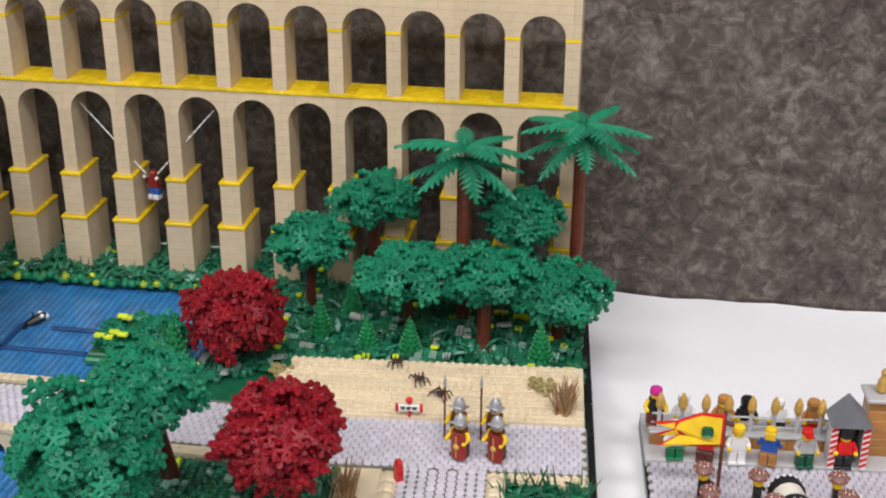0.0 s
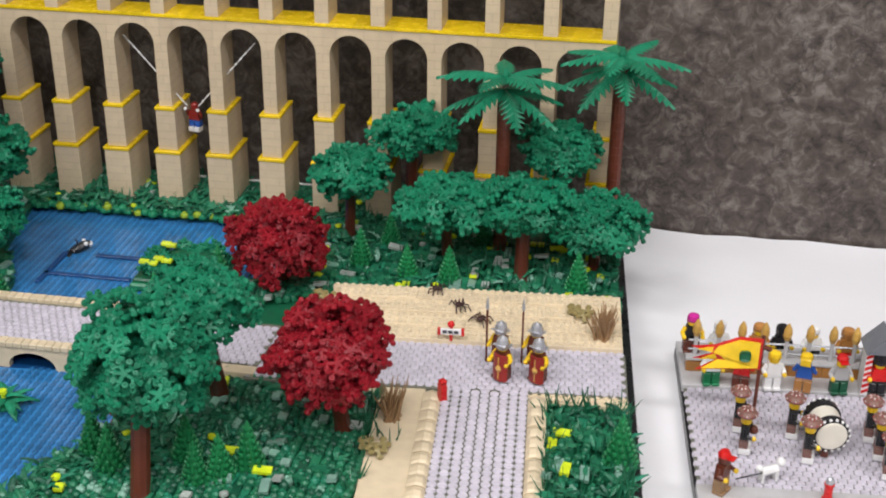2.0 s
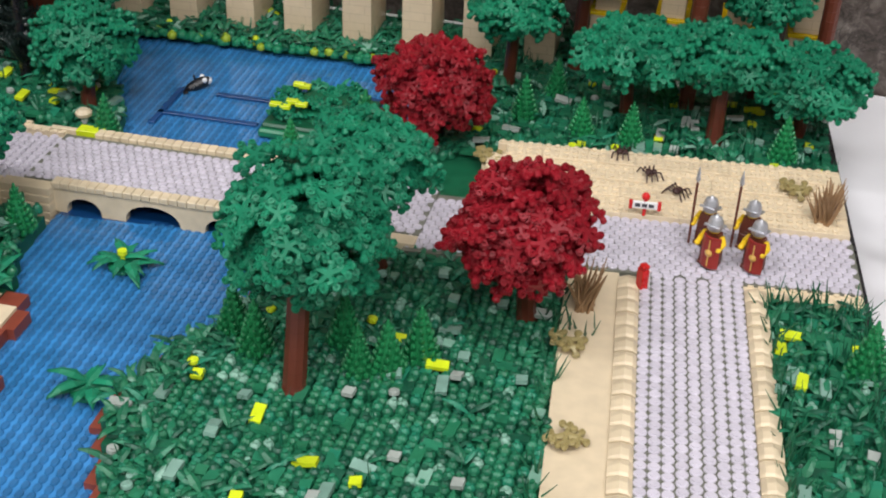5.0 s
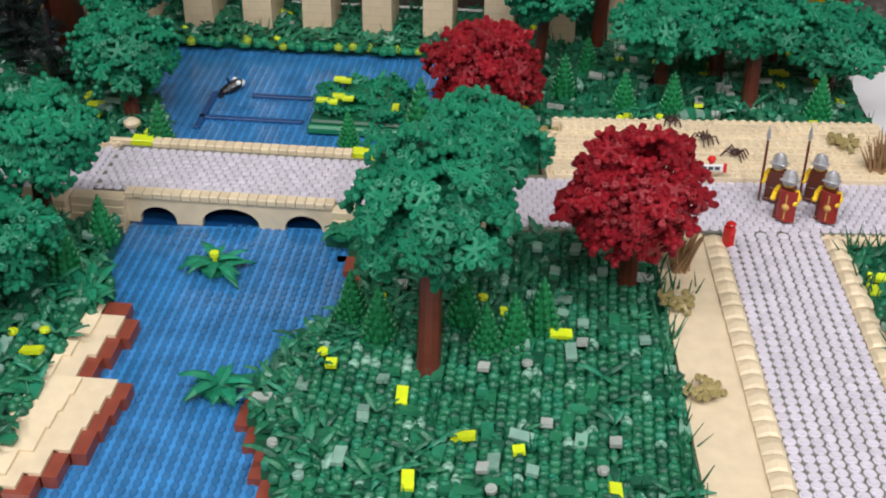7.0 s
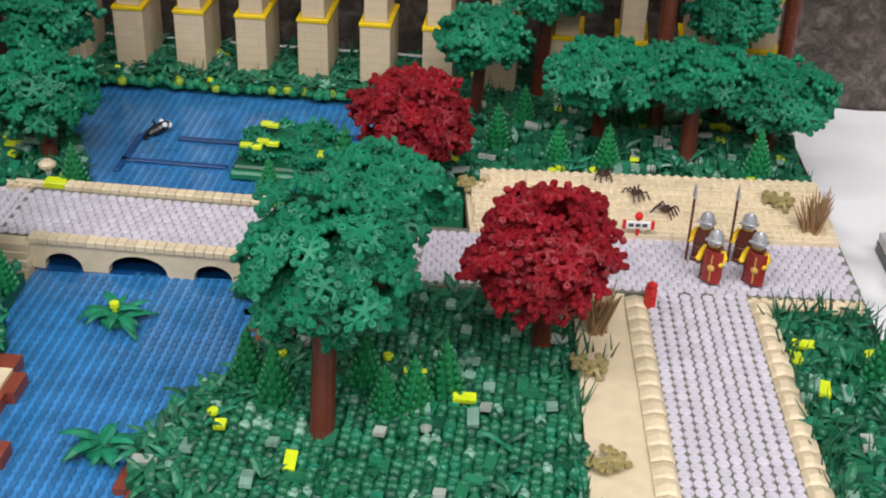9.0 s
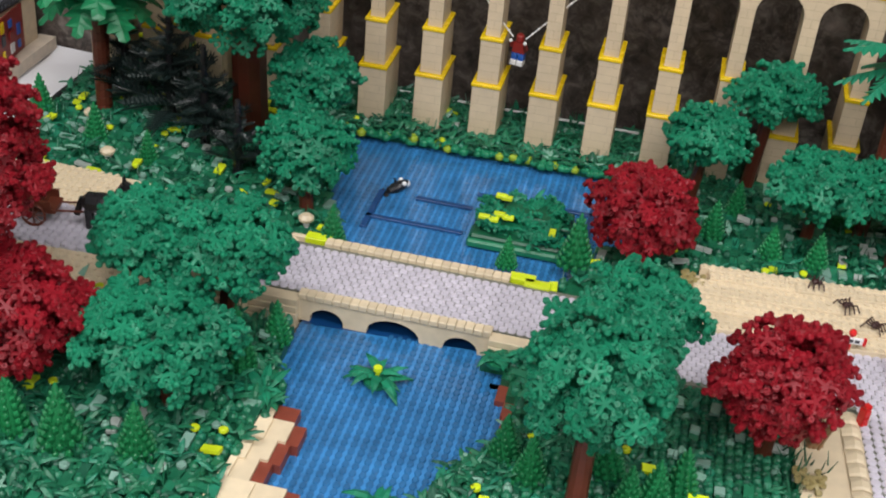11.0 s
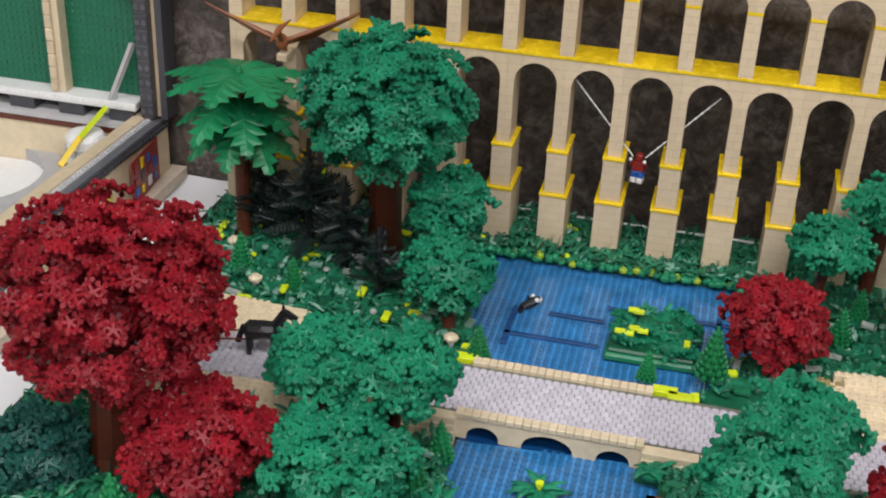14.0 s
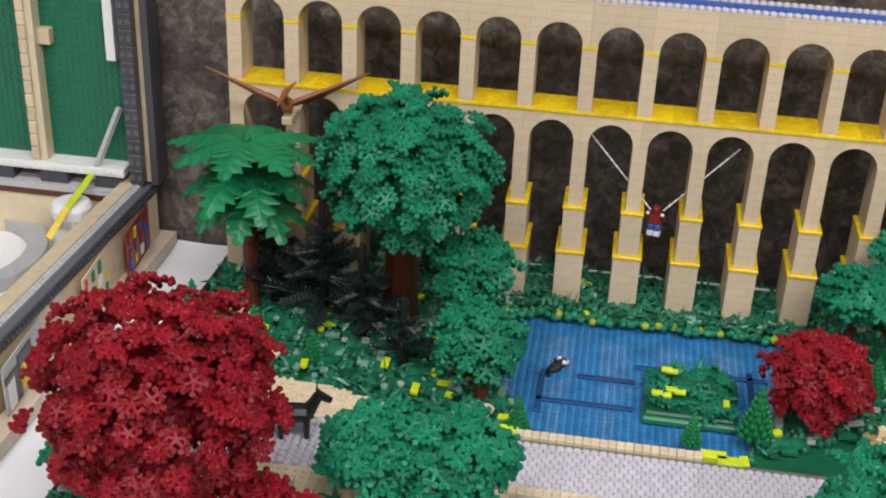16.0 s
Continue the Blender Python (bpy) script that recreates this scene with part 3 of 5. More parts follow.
slab("left_sand_front", stair([(-0.655, -0.401), (-0.72, -0.401), (-0.725, -0.370), (-0.90, -0.378), (-0.985, -0.382), (-0.985, -0.45), (-0.84, -0.445), (-0.77, -0.47), (-0.70, -0.425), (-0.655, -0.402)]), 0.043, SAND, "sandy tan plates in front of the road", studs=True)

# ---- aqueduct ----
aq = thing("aqueduct", "tall two-tier tan brick aqueduct with yellow ledges", "aqueduct")
P, NA = 0.064, 15


def cx(k):
    return -0.008 - P * k


mesh_of = {}


def shared(name, key, builder, mat, parent, at):
    if key not in mesh_of:
        bm = bmesh.new()
        builder(bm)
        me = bpy.data.meshes.new(name)
        bm.to_mesh(me)
        bm.free()
        me.materials.append(mat)
        mesh_of[key] = me
    ob = new(name, mesh_of[key])
    ob.parent = parent
    ob.matrix_basis = at
    return ob


for k in range(NA + 1):
    at = pose(cx(k), 0, 0)
    shared("lower_block", "lb", lambda bm: box(bm, -0.0155, 0.0155, -0.0085, 0.052, 0.012, 0.097, bev=0.0005), TAN, aq, at)
    shared("ledge", "ld1", lambda bm: box(bm, -0.0165, 0.0165, -0.0095, 0.053, 0.0972, 0.1008, bev=0.0004), YEL, aq, at)
    shared("middle_block", "mb", lambda bm: box(bm, -0.0118, 0.0118, -0.0045, 0.048, 0.101, 0.1505, bev=0.0005), TAN, aq, at)
    shared("ledge", "ld2", lambda bm: box(bm, -0.0127, 0.0127, -0.0055, 0.049, 0.1507, 0.1543, bev=0.0004), YEL, aq, at)
    shared("pier", "pr", lambda bm: box(bm, -0.0079, 0.0079, 0.0, 0.042, 0.1545, 0.2295), TAN, aq, at)
    shared("pier", "pu", lambda bm: box(bm, -0.0079, 0.0079, 0.0, 0.042, 0.2660, 0.3350), TAN, aq, at)
    shared("capital", "cp", lambda bm: box(bm, -0.0083, 0.0083, -0.0006, 0.0426, 0.3352, 0.3386), YEL, aq, at)
for k in range(NA):
    at = pose(cx(k) - P / 2, 0, 0)
    shared("arch", "al", lambda bm: arch_wall(bm, 0.0, 0.042, -0.03195, 0.03195, 0.2296, 0.2618, [(0, 0.0241, 0.2296, 0.0239)], 16), TAN, aq, at)
    shared("arch", "au", lambda bm: arch_wall(bm, 0.0, 0.042, -0.03195, 0.03195, 0.3387, 0.3870, [(0, 0.0241, 0.3387, 0.0239)], 16), TAN, aq, at)
for k in (0, NA):
    x = cx(k)
    xa, xb = (x + 0.0001, x + 0.008) if k == 0 else (x - 0.008, x - 0.0001)
    part("end_block", make(box, xa, xb, 0, 0.042, 0.2296, 0.2618), TAN, aq)
    part("end_block", make(box, xa, xb, 0, 0.042, 0.3387, 0.3870), TAN, aq)
x0, x1 = cx(NA) - 0.008, 0.0
for i in range(20):
    a, c = x0 + (x1 - x0) * i / 20, x0 + (x1 - x0) * (i + 1) / 20
    part("deck_plate", make(box, a, c - 0.0001, -0.0012, 0.0432, 0.2620, 0.2658, bev=0.0003), YEL, aq)
part("channel", make(box, x0, x1, 0.008, 0.034, 0.3872, 0.3880), BLUE, aq, "blue water channel on top")
bt = Batch()
for i in range(121):
    for y in (0.0035, 0.0385):
        bt.add(ROUND, Matrix.Translation((x0 + 0.004 + i * 0.008, y, 0.3872)))
tagged(bt.put("coping", GREY, aq, "light grey round plates along the top"), kind="stuff")
bm = bmesh.new()
rod(bm, (-0.70, 0.062, 0.040), (-0.30, 0.062, 0.040), 0.0016, 8)
tagged(part("white_rod", bm, WHITE), "thin white rod lying behind the piers", "rod")

# ---- plants ----
def leaf_piece(bm, arms=6, reach=0.019, seed=1):
    """A flat moulded foliage piece: short forked twigs that end in round hollow knobs."""
    rnd = random.Random(seed)
    lathe(bm, [(0.0042, -0.0014), (0.0044, 0.0010), (0.0030, 0.0012), (0.0030, 0.0026)], 8)
    for i in range(arms):
        a = 2 * math.pi * (i + 0.35 * rnd.random()) / arms
        r = reach * rnd.uniform(0.62, 1.0)
        d = Vector((math.cos(a), math.sin(a), 0))
        s = Vector((-d.y, d.x, 0))
        fork = d * r * 0.55
        rod(bm, (0, 0, 0), fork, 0.0029, 6, r2=0.0026)
        ends = [fork + d * r * 0.42 + Vector((0, 0, rnd.uniform(-0.30, 0.10) * r))]
        for sgn in (-1, 1):
            ends.append(fork + d * r * rnd.uniform(0.02, 0.20) + s * sgn * rnd.uniform(0.0048, 0.0064) + Vector((0, 0, rnd.uniform(-0.0030, 0.0040))))
        for p in ends:
            rod(bm, fork, p, 0.0023, 5, r2=0.0019)
            lathe(bm, [(0.0021, -0.0027), (0.0032, -0.0015), (0.0033, 0.0010), (0.0026, 0.0013), (0.0025, 0.0026), (0.0013, 0.0026), (0.0012, 0.0012)], 8, m=Matrix.Translation(p) @ pose(0, 0, 0, rnd.uniform(-22, 22), rnd.uniform(-22, 22)))


def leaf_meshes(mat, tag):
    out = []
    for s in range(3):
        bm = bmesh.new()
        leaf_piece(bm, 5 + s % 2, 0.0185, s + 3)
        me = bpy.data.meshes.new("foliage_" + tag)
        bm.to_mesh(me)
        bm.free()
        me.materials.append(mat)
        out.append(me)
    return out


GREEN_L, RED_L, TEAL_L = leaf_meshes(LEAF, "green"), leaf_meshes(RED, "red"), leaf_meshes(LEAFD, "teal")


def trunk_form(bm, x, y, z, h, r, lean=(0, 0)):
    seg = 10
    lathe(bm, [(r * 1.25, 0), (r * 1.05, h * 0.08), (r, h * 0.3), (r * 0.97, h * 0.7), (r * 0.9, h)], seg)
    for v in bm.verts:
        t = v.co.z / h
        v.co.x += lean[0] * t
        v.co.y += lean[1] * t


def tree(x, y, z, c, rx, rz, leaves, n, label, tr=0.007, seed=1, size=1.2, inner=0.4):
    """A trunk and a crown of foliage pieces round the centre c."""
    rnd = random.Random(seed)
    n, size, rz = int(n * 2.1), size * 0.72, rz * (0.84 if rz < 0.03 else 1.0)
    t = thing("tree", label, "tree", pose(x, y, z), "brick-built trees")
    part("trunk", make(trunk_form, 0, 0, 0, c[2] - z + rz * 0.35, tr, (c[0] - x, c[1] - y)), BROWN, t, "reddish brown trunk")
    m = int(n * inner)
    for i in range(n + m):
        k = i if i < n else i - n
        q = n if i < n else m
        h = 1 - 1.86 * (k + 0.5) / q
        a = k * 2.39996 + rnd.random() * 0.5 + (1.3 if i >= n else 0)
        s = math.sqrt(max(0, 1 - h * h))
        f = (0.74 + 0.36 * rnd.random()) if i < n else 0.5
        d = Vector((s * math.cos(a), s * math.sin(a), h))
        p = Vector((d.x * rx * f, d.y * rx * f, d.z * rz * f)) + Vector(c) - Vector((x, y, z))
        nrm = Vector((d.x / rx, d.y / rx, d.z / rz)).normalized()
        nrm = (nrm * 0.7 + Vector((rnd.uniform(-0.5, 0.5), rnd.uniform(-0.5, 0.5), 0.52 + rnd.uniform(-0.2, 0.3)))).normalized()
        ob = new("foliage", leaves[rnd.randrange(3)])
        ob.parent = t
        ob.matrix_basis = Matrix.Translation(p) @ nrm.to_track_quat("Z", "Y").to_matrix().to_4x4() @ pose(0, 0, 0, 0, 0, rnd.random() * 360) @ Matrix.Scale(size * rnd.uniform(0.88, 1.1), 4)
    return t


tree(-0.284, -0.070, 0.036, (-0.277, -0.085, 0.127), 0.041, 0.025, GREEN_L, 18, "small green tree with a flat crown on the forest floor", 0.006, 1)
tree(-0.226, -0.015, 0.036, (-0.218, -0.022, 0.157), 0.041, 0.026, GREEN_L, 18, "green tree with a flat crown close to the aqueduct", 0.007, 2)
tree(-0.081, -0.133, 0.036, (-0.081, -0.120, 0.121), 0.049, 0.026, GREEN_L, 21, "green tree with a wide crown beside the sand", 0.0075, 3)
tree(-0.006, -0.103, 0.036, (-0.002, -0.110, 0.103), 0.045, 0.027, GREEN_L, 18, "low green tree at the edge of the base", 0.006, 4)
tree(-0.164, -0.108, 0.036, (-0.166, -0.130, 0.119), 0.045, 0.025, GREEN_L, 20, "low wide green tree in the forest patch", 0.006, 5)
tree(-0.050, -0.035, 0.036, (-0.052, -0.055, 0.161), 0.040, 0.026, GREEN_L, 18, "green tree in front of the last piers", 0.006, 6)
tree(-0.327, -0.192, 0.030, (-0.327, -0.205, 0.099), 0.047, 0.040, RED_L, 27, "dark red round tree beside the pool", 0.006, 7)
tree(-0.200, -0.447, 0.036, (-0.204, -0.474, 0.134), 0.044, 0.040, RED_L, 30, "dark red round tree at the corner of the path", 0.007, 8)
tree(-0.337, -0.572, 0.036, (-0.338, -0.537, 0.152), 0.050, 0.046, GREEN_L, 36, "tall full green tree on the meadow", 0.008, 9)
tree(-0.322, -0.415, 0.036, (-0.318, -0.470, 0.168), 0.046, 0.024, GREEN_L, 18, "green tree with spreading crown beside the road", 0.008, 10)
tree(-0.653, -0.225, 0.032, (-0.660, -0.207, 0.099), 0.043, 0.034, GREEN_L, 23, "green tree at the corner of the pool", 0.007, 11)
tree(-0.765, -0.075, 0.032, (-0.750, -0.132, 0.243), 0.083, 0.072, GREEN_L, 143, "very large green tree with a thick brown trunk", 0.019, 12, 1.0)
tree(-0.679, -0.120, 0.032, (-0.677, -0.135, 0.140), 0.040, 0.034, GREEN_L, 22, "green tree beside the large tree", 0.007, 13)
tree(-0.885, -0.515, 0.034, (-0.878, -0.508, 0.208), 0.094, 0.076, RED_L, 162, "very large dark red tree with a thick trunk", 0.021, 14, 1.0)
tree(-0.724, -0.420, 0.034, (-0.714, -0.445, 0.133), 0.045, 0.030, GREEN_L, 27, "green tree with a spreading crown over the road", 0.007, 15)
tree(-0.660, -0.425, 0.034, (-0.648, -0.447, 0.136), 0.046, 0.031, GREEN_L, 22, "green tree beside the bridge", 0.007, 16)
tree(-0.665, -0.535, 0.034, (-0.677, -0.525, 0.093), 0.058, 0.034, GREEN_L, 30, "low green tree on the river bank", 0.008, 17)
tree(-0.795, -0.545, 0.034, (-0.792, -0.548, 0.107), 0.058, 0.039, RED_L, 33, "dark red tree beneath the large red tree", 0.007, 18)
tree(-0.945, -0.545, 0.034, (-0.945, -0.545, 0.060), 0.044, 0.030, TEAL_L, 23, "dark blue-green tree at the edge of the base", 0.006, 19)
tree(-0.965, -0.435, 0.034, (-0.975, -0.430, 0.080), 0.034, 0.036, GREEN_L, 16, "slender green tree near the table sheet", 0.006, 20)


def palm_leaf(bm, length, w, droop, teeth=9, notch=0.36):
    """A long moulded frond with toothed edges, along +x."""
    n = teeth * 2
    top, bot = [], []
    for i in range(n + 1):
        t = i / n
        env = math.sin(math.pi * min(1, 0.12 + t * 0.9)) ** 0.7 * w
        k = env * (1.0 if i % 2 else notch)
        xs = length * t + (0.13 * length if i % 2 else 0) * (1 - 0.75 * t)
        z = length * (0.22 * t - droop * t * t)
        top.append([bm.verts.new((xs, -k, z - 0.004 * (k / w))), bm.verts.new((length * t, 0, z + 0.0022)), bm.verts.new((xs, k, z - 0.004 * (k / w)))])
        bot.append(bm.verts.new((length * t, 0, z - 0.0012)))
    for i in range(n):
        a, c = top[i], top[i + 1]
        bm.faces.new((a[0], c[0], c[1], a[1]))
        bm.faces.new((a[1], c[1], c[2], a[2]))
        bm.faces.new((a[0], bot[i], bot[i + 1], c[0]))
        bm.faces.new((a[2], c[2], bot[i + 1], bot[i]))


def palm(x, y, z, h, n, length, w, mat, label, tr=0.0075, tiers=1, droop=0.42):
    t = thing("palm_tree", label, "palm tree", pose(x, y, z), "palms")
    bm = bmesh.new()
    prof = []
    for i in range(int(h / 0.0096) - 1):
        prof += [(tr, i * 0.0096), (tr, i * 0.0096 + 0.0088), (tr * 0.93, i * 0.0096 + 0.0092)]
    lathe(bm, prof, 12)
    part("trunk", bm, BROWNP, t, "ringed brown trunk")
    bm = bmesh.new()
    palm_leaf(bm, length, w, droop, 7 if tiers > 2 else 9, 0.55 if tiers > 2 else 0.36)
    me = bpy.data.meshes.new("frond")
    bm.to_mesh(me)
    bm.free()
    me.materials.append(mat)
    rnd = random.Random(int(x * 1000) + 7)
    for q in range(tiers):
        for i in range(n):
            ob = new("frond", me)
            ob.parent = t
            ob.matrix_basis = pose(0, 0, h - q * (0.024 if tiers > 2 else 0.013), 0, q * (15 if tiers > 2 else 20) + rnd.uniform(-6, 6), 360 * (i + 0.5 * q) / n + rnd.uniform(-6, 6)) @ Matrix.Scale(rnd.uniform(0.92, 1.05) - 0.02 * q, 4)
    part("crown_top", make(lathe, [(0.004, h - 0.002), (0.0045, h + 0.005), (0.002, h + 0.012)], 8), mat, t)


palm(-0.110, -0.085, 0.036, 0.208, 7, 0.072, 0.0135, LEAF, "palm tree with broad green toothed fronds", tiers=2, droop=0.24)
palm(0.008, -0.038, 0.036, 0.223, 7, 0.072, 0.0135, LEAF, "tall palm tree at the end of the aqueduct", tiers=2, droop=0.24)
palm(-0.928, -0.095, 0.032, 0.202, 8, 0.084, 0.027, LEAFB, "palm with layered bright green drooping fronds", 0.009, 3, 0.36)


PINE = plastic("pine_green", (0.012, 0.20, 0.065), 0.4, 0.15)


def pine_form(bm, h=0.038, r=0.0125):
    """A small moulded conifer: a cone set with rows of rounded scales."""
    lathe(bm, [(r * 0.62, h * 0.06), (r * 0.66, h * 0.12), (r * 0.06, h * 0.97)], 10)
    n = 8
    for i in range(n):
        t = i / n
        ra, z, m = r * 0.80 * (1 - t * 0.93), h * (0.10 + 0.84 * t), max(4, round(11 * (1 - t * 0.75)))
        for j in range(m):
            a = 2 * math.pi * (j + 0.5 * (i % 2)) / m
            lathe(bm, [(0.0007, -0.0026), (0.0019, -0.0012), (0.0018, 0.0010), (0.0006, 0.0026)], 5, m=pose(ra * math.cos(a), ra * math.sin(a), z, 0, 28, math.degrees(a)) @ Matrix.Scale(1.12 - 0.45 * t, 4))
    lathe(bm, [(0.0035, 0), (0.0035, h * 0.1)], 8)


pine0 = None
PINES = [(-0.200, -0.157, 1.0), (-0.155, -0.156, 1.0), (-0.019, -0.150, 1.05), (-0.257, -0.130, 1.0), (-0.128, -0.075, 1.0), (-0.235, -0.075, 0.9), (-0.612, -0.272, 1.05), (-0.383, -0.232, 1.35), (-0.445, -0.255, 0.8),
         (-0.318, -0.515, 1.1), (-0.262, -0.520, 1.15), (-0.281, -0.538, 1.1), (-0.300, -0.545, 1.0), (-0.375, -0.540, 1.1), (-0.398, -0.520, 1.05),
         (-0.905, -0.165, 1.05), (-0.985, -0.13, 1.1), (-0.835, -0.19, 0.9), (-0.625, -0.480, 1.1), (-0.640, -0.455, 1.1), (-0.655, -0.470, 1.1), (-0.742, -0.480, 1.3), (-0.612, -0.432, 1.0),
         (-0.842, -0.605, 1.5), (-0.825, -0.585, 1.35), (-0.808, -0.625, 1.3), (-0.765, -0.605, 1.3), (-0.722, -0.608, 1.4), (-0.665, -0.600, 1.2), (0.040, -0.455, 1.15)]
for x, y, s in PINES:
    z = 0.036 if x > -0.45 else 0.033
    if pine0 is None:
        pine0 = tagged(part("small_pine", make(pine_form), PINE), "small dark green toothed toy conifer", "conifer", "small conifers")
        pine0.matrix_basis = pose(x, y, z) @ Matrix.Scale(1.18, 4)
    else:
        o = copy_thing(pine0, pose(x, y, z, 0, 0, x * 5000 % 360))
        o.scale = (s * 1.15, s * 1.15, s * 1.22)


def dark_conifer(x, y, z, h, r, seed, label):
    t = thing("black_conifer", label, "conifer", pose(x, y, z), "black conifers")
    part("trunk", make(lathe, [(0.006, 0), (0.005, h * 0.3), (0.003, h * 0.95)], 8), BLACK, t)
    rnd = random.Random(seed)
    if "bough" not in mesh_of:
        bm = bmesh.new()
        rod(bm, (0, 0, 0), (0.05, 0, -0.004), 0.0016, 5, r2=0.0006)
        for i in range(9):
            for sgn in (-1, 1):
                p = 0.008 + i * 0.0045
                rod(bm, (p, 0, 0), (p + 0.007, sgn * 0.011 * (1.1 - i / 12), 0.002), 0.0014, 4, r2=0.0004)
            rod(bm, (p, 0, 0), (p + 0.004, 0, 0.008), 0.0012, 4, r2=0.0003)
        me = bpy.data.meshes.new("bough")
        bm.to_mesh(me)
        bm.free()
        me.materials.append(plastic("black_green_boughs", (0.012, 0.024, 0.022), 0.32, 0.3))
        mesh_of["bough"] = me
    n = int(h / 0.0030)
    for i in range(n):
        f = i / n
        ob = new("bough", mesh_of["bough"])
        ob.parent = t
        ob.matrix_basis = pose(0, 0, h * (0.12 + 0.72 * f), 0, rnd.uniform(-58, 4), i * 137.5) @ Matrix.Scale(r / 0.05 * (1.06 - 0.85 * f) * rnd.uniform(0.85, 1.1), 4)


dark_conifer(-0.905, -0.085, 0.032, 0.130, 0.056, 1, "black spiky conifer under the palm")
dark_conifer(-0.845, -0.105, 0.032, 0.150, 0.066, 2, "tall black spiky conifer among green plants")
dark_conifer(-0.795, -0.135, 0.032, 0.125, 0.054, 3, "black spiky conifer before the large tree")
dark_conifer(-0.742, -0.178, 0.032, 0.092, 0.042, 4, "small black spiky conifer with a bare stem")


def tuft(x, y, z, n, h, spread, mat, name, label, seed=1, tpl=None):
    rnd = random.Random(seed)
    bt = Batch()
    for i in range(n):
        a = rnd.random() * 360
        s = h / 0.022 * rnd.uniform(0.7, 1.1)
        bt.add(SPIKE if tpl is None else tpl, pose(rnd.uniform(-1, 1) * spread * 0.35, rnd.uniform(-1, 1) * spread * 0.35, 0, 0, rnd.uniform(0, 18), a) @ Matrix.Scale(s, 4))
    return tagged(bt.put(name, mat, at=pose(x, y, z)), label, "plant")


tuft(0.013, -0.268, 0.049, 46, 0.036, 0.018, DTAN, "straw_tuft", "bundle of upright brown straw on the sand", 1)
tuft(-0.160, -0.430, 0.043, 46, 0.036, 0.018, DTAN, "straw_tuft", "bundle of upright brown straw beside the path", 2)


def olive_sprig(x, y, z, s=1.0, rz=0):
    bm = bmesh.new()
    leaf_piece(bm, 4, 0.019, 4)
    bmesh.ops.scale(bm, vec=(0.95, 0.75, 0.7), verts=bm.verts)
    tagged(part("olive_sprig", bm, OLIVE, at=pose(x, y, z, 0, 0, rz) @ Matrix.Scale(s, 4)), "low olive branching sprig lying on the sand", "plant", "olive sprigs")


for x, y, z, rz in ((-0.165, -0.480, 0.049, 20), (-0.152, -0.580, 0.049, 80), (-0.010, -0.232, 0.058, 10), (-0.270, -0.238, 0.052, 0)):
    olive_sprig(x, y, z, 1.0, rz)

SPOKE = template(make(blade_form, 0.024, 0.0042, 0.65))


def water_plant(x, y, z, n, s, seed, yellow=False):
    rnd = random.Random(seed)
    t = thing("water_plant", "green long-leaved plant standing in the water", "plant", pose(x, y, z), "water plants")
    for i in range(n):
        me = mesh_of.get("wleaf")
        if me is None:
            me = bpy.data.meshes.new("leaf")
            me.from_pydata(SPOKE[0].tolist(), [], SPOKE[1])
            me.materials.append(LEAF)
            mesh_of["wleaf"] = me
        ob = new("leaf", me)
        ob.parent = t
        ob.matrix_basis = pose(rnd.uniform(-0.006, 0.006), rnd.uniform(-0.004, 0.004), 0.004 * rnd.random() + 0.002, 0, rnd.uniform(-25, 12), 360 * i / n + rnd.uniform(-15, 15)) @ Matrix.Scale(s * rnd.uniform(0.8, 1.15), 4)
    part("root_plate", make(lathe, [(0.012, 0), (0.012, 0.0035), (0.004, 0.005)], 10), GRN, t)
    if yellow:
        part("flower", make(lathe, [(0.002, 0.004), (0.002, 0.012), (0.0038, 0.0125), (0.0038, 0.016)], 8), LIME, t, "yellow-green flower")


water_plant(-0.519, -0.445, 0.0242, 18, 1.1, 1, True)
water_plant(-0.478, -0.592, 0.0242, 14, 1.1, 2)
water_plant(-0.600, -0.500, 0.034, 12, 1.0, 3)
water_plant(-0.425, -0.398, 0.034, 12, 0.9, 4)

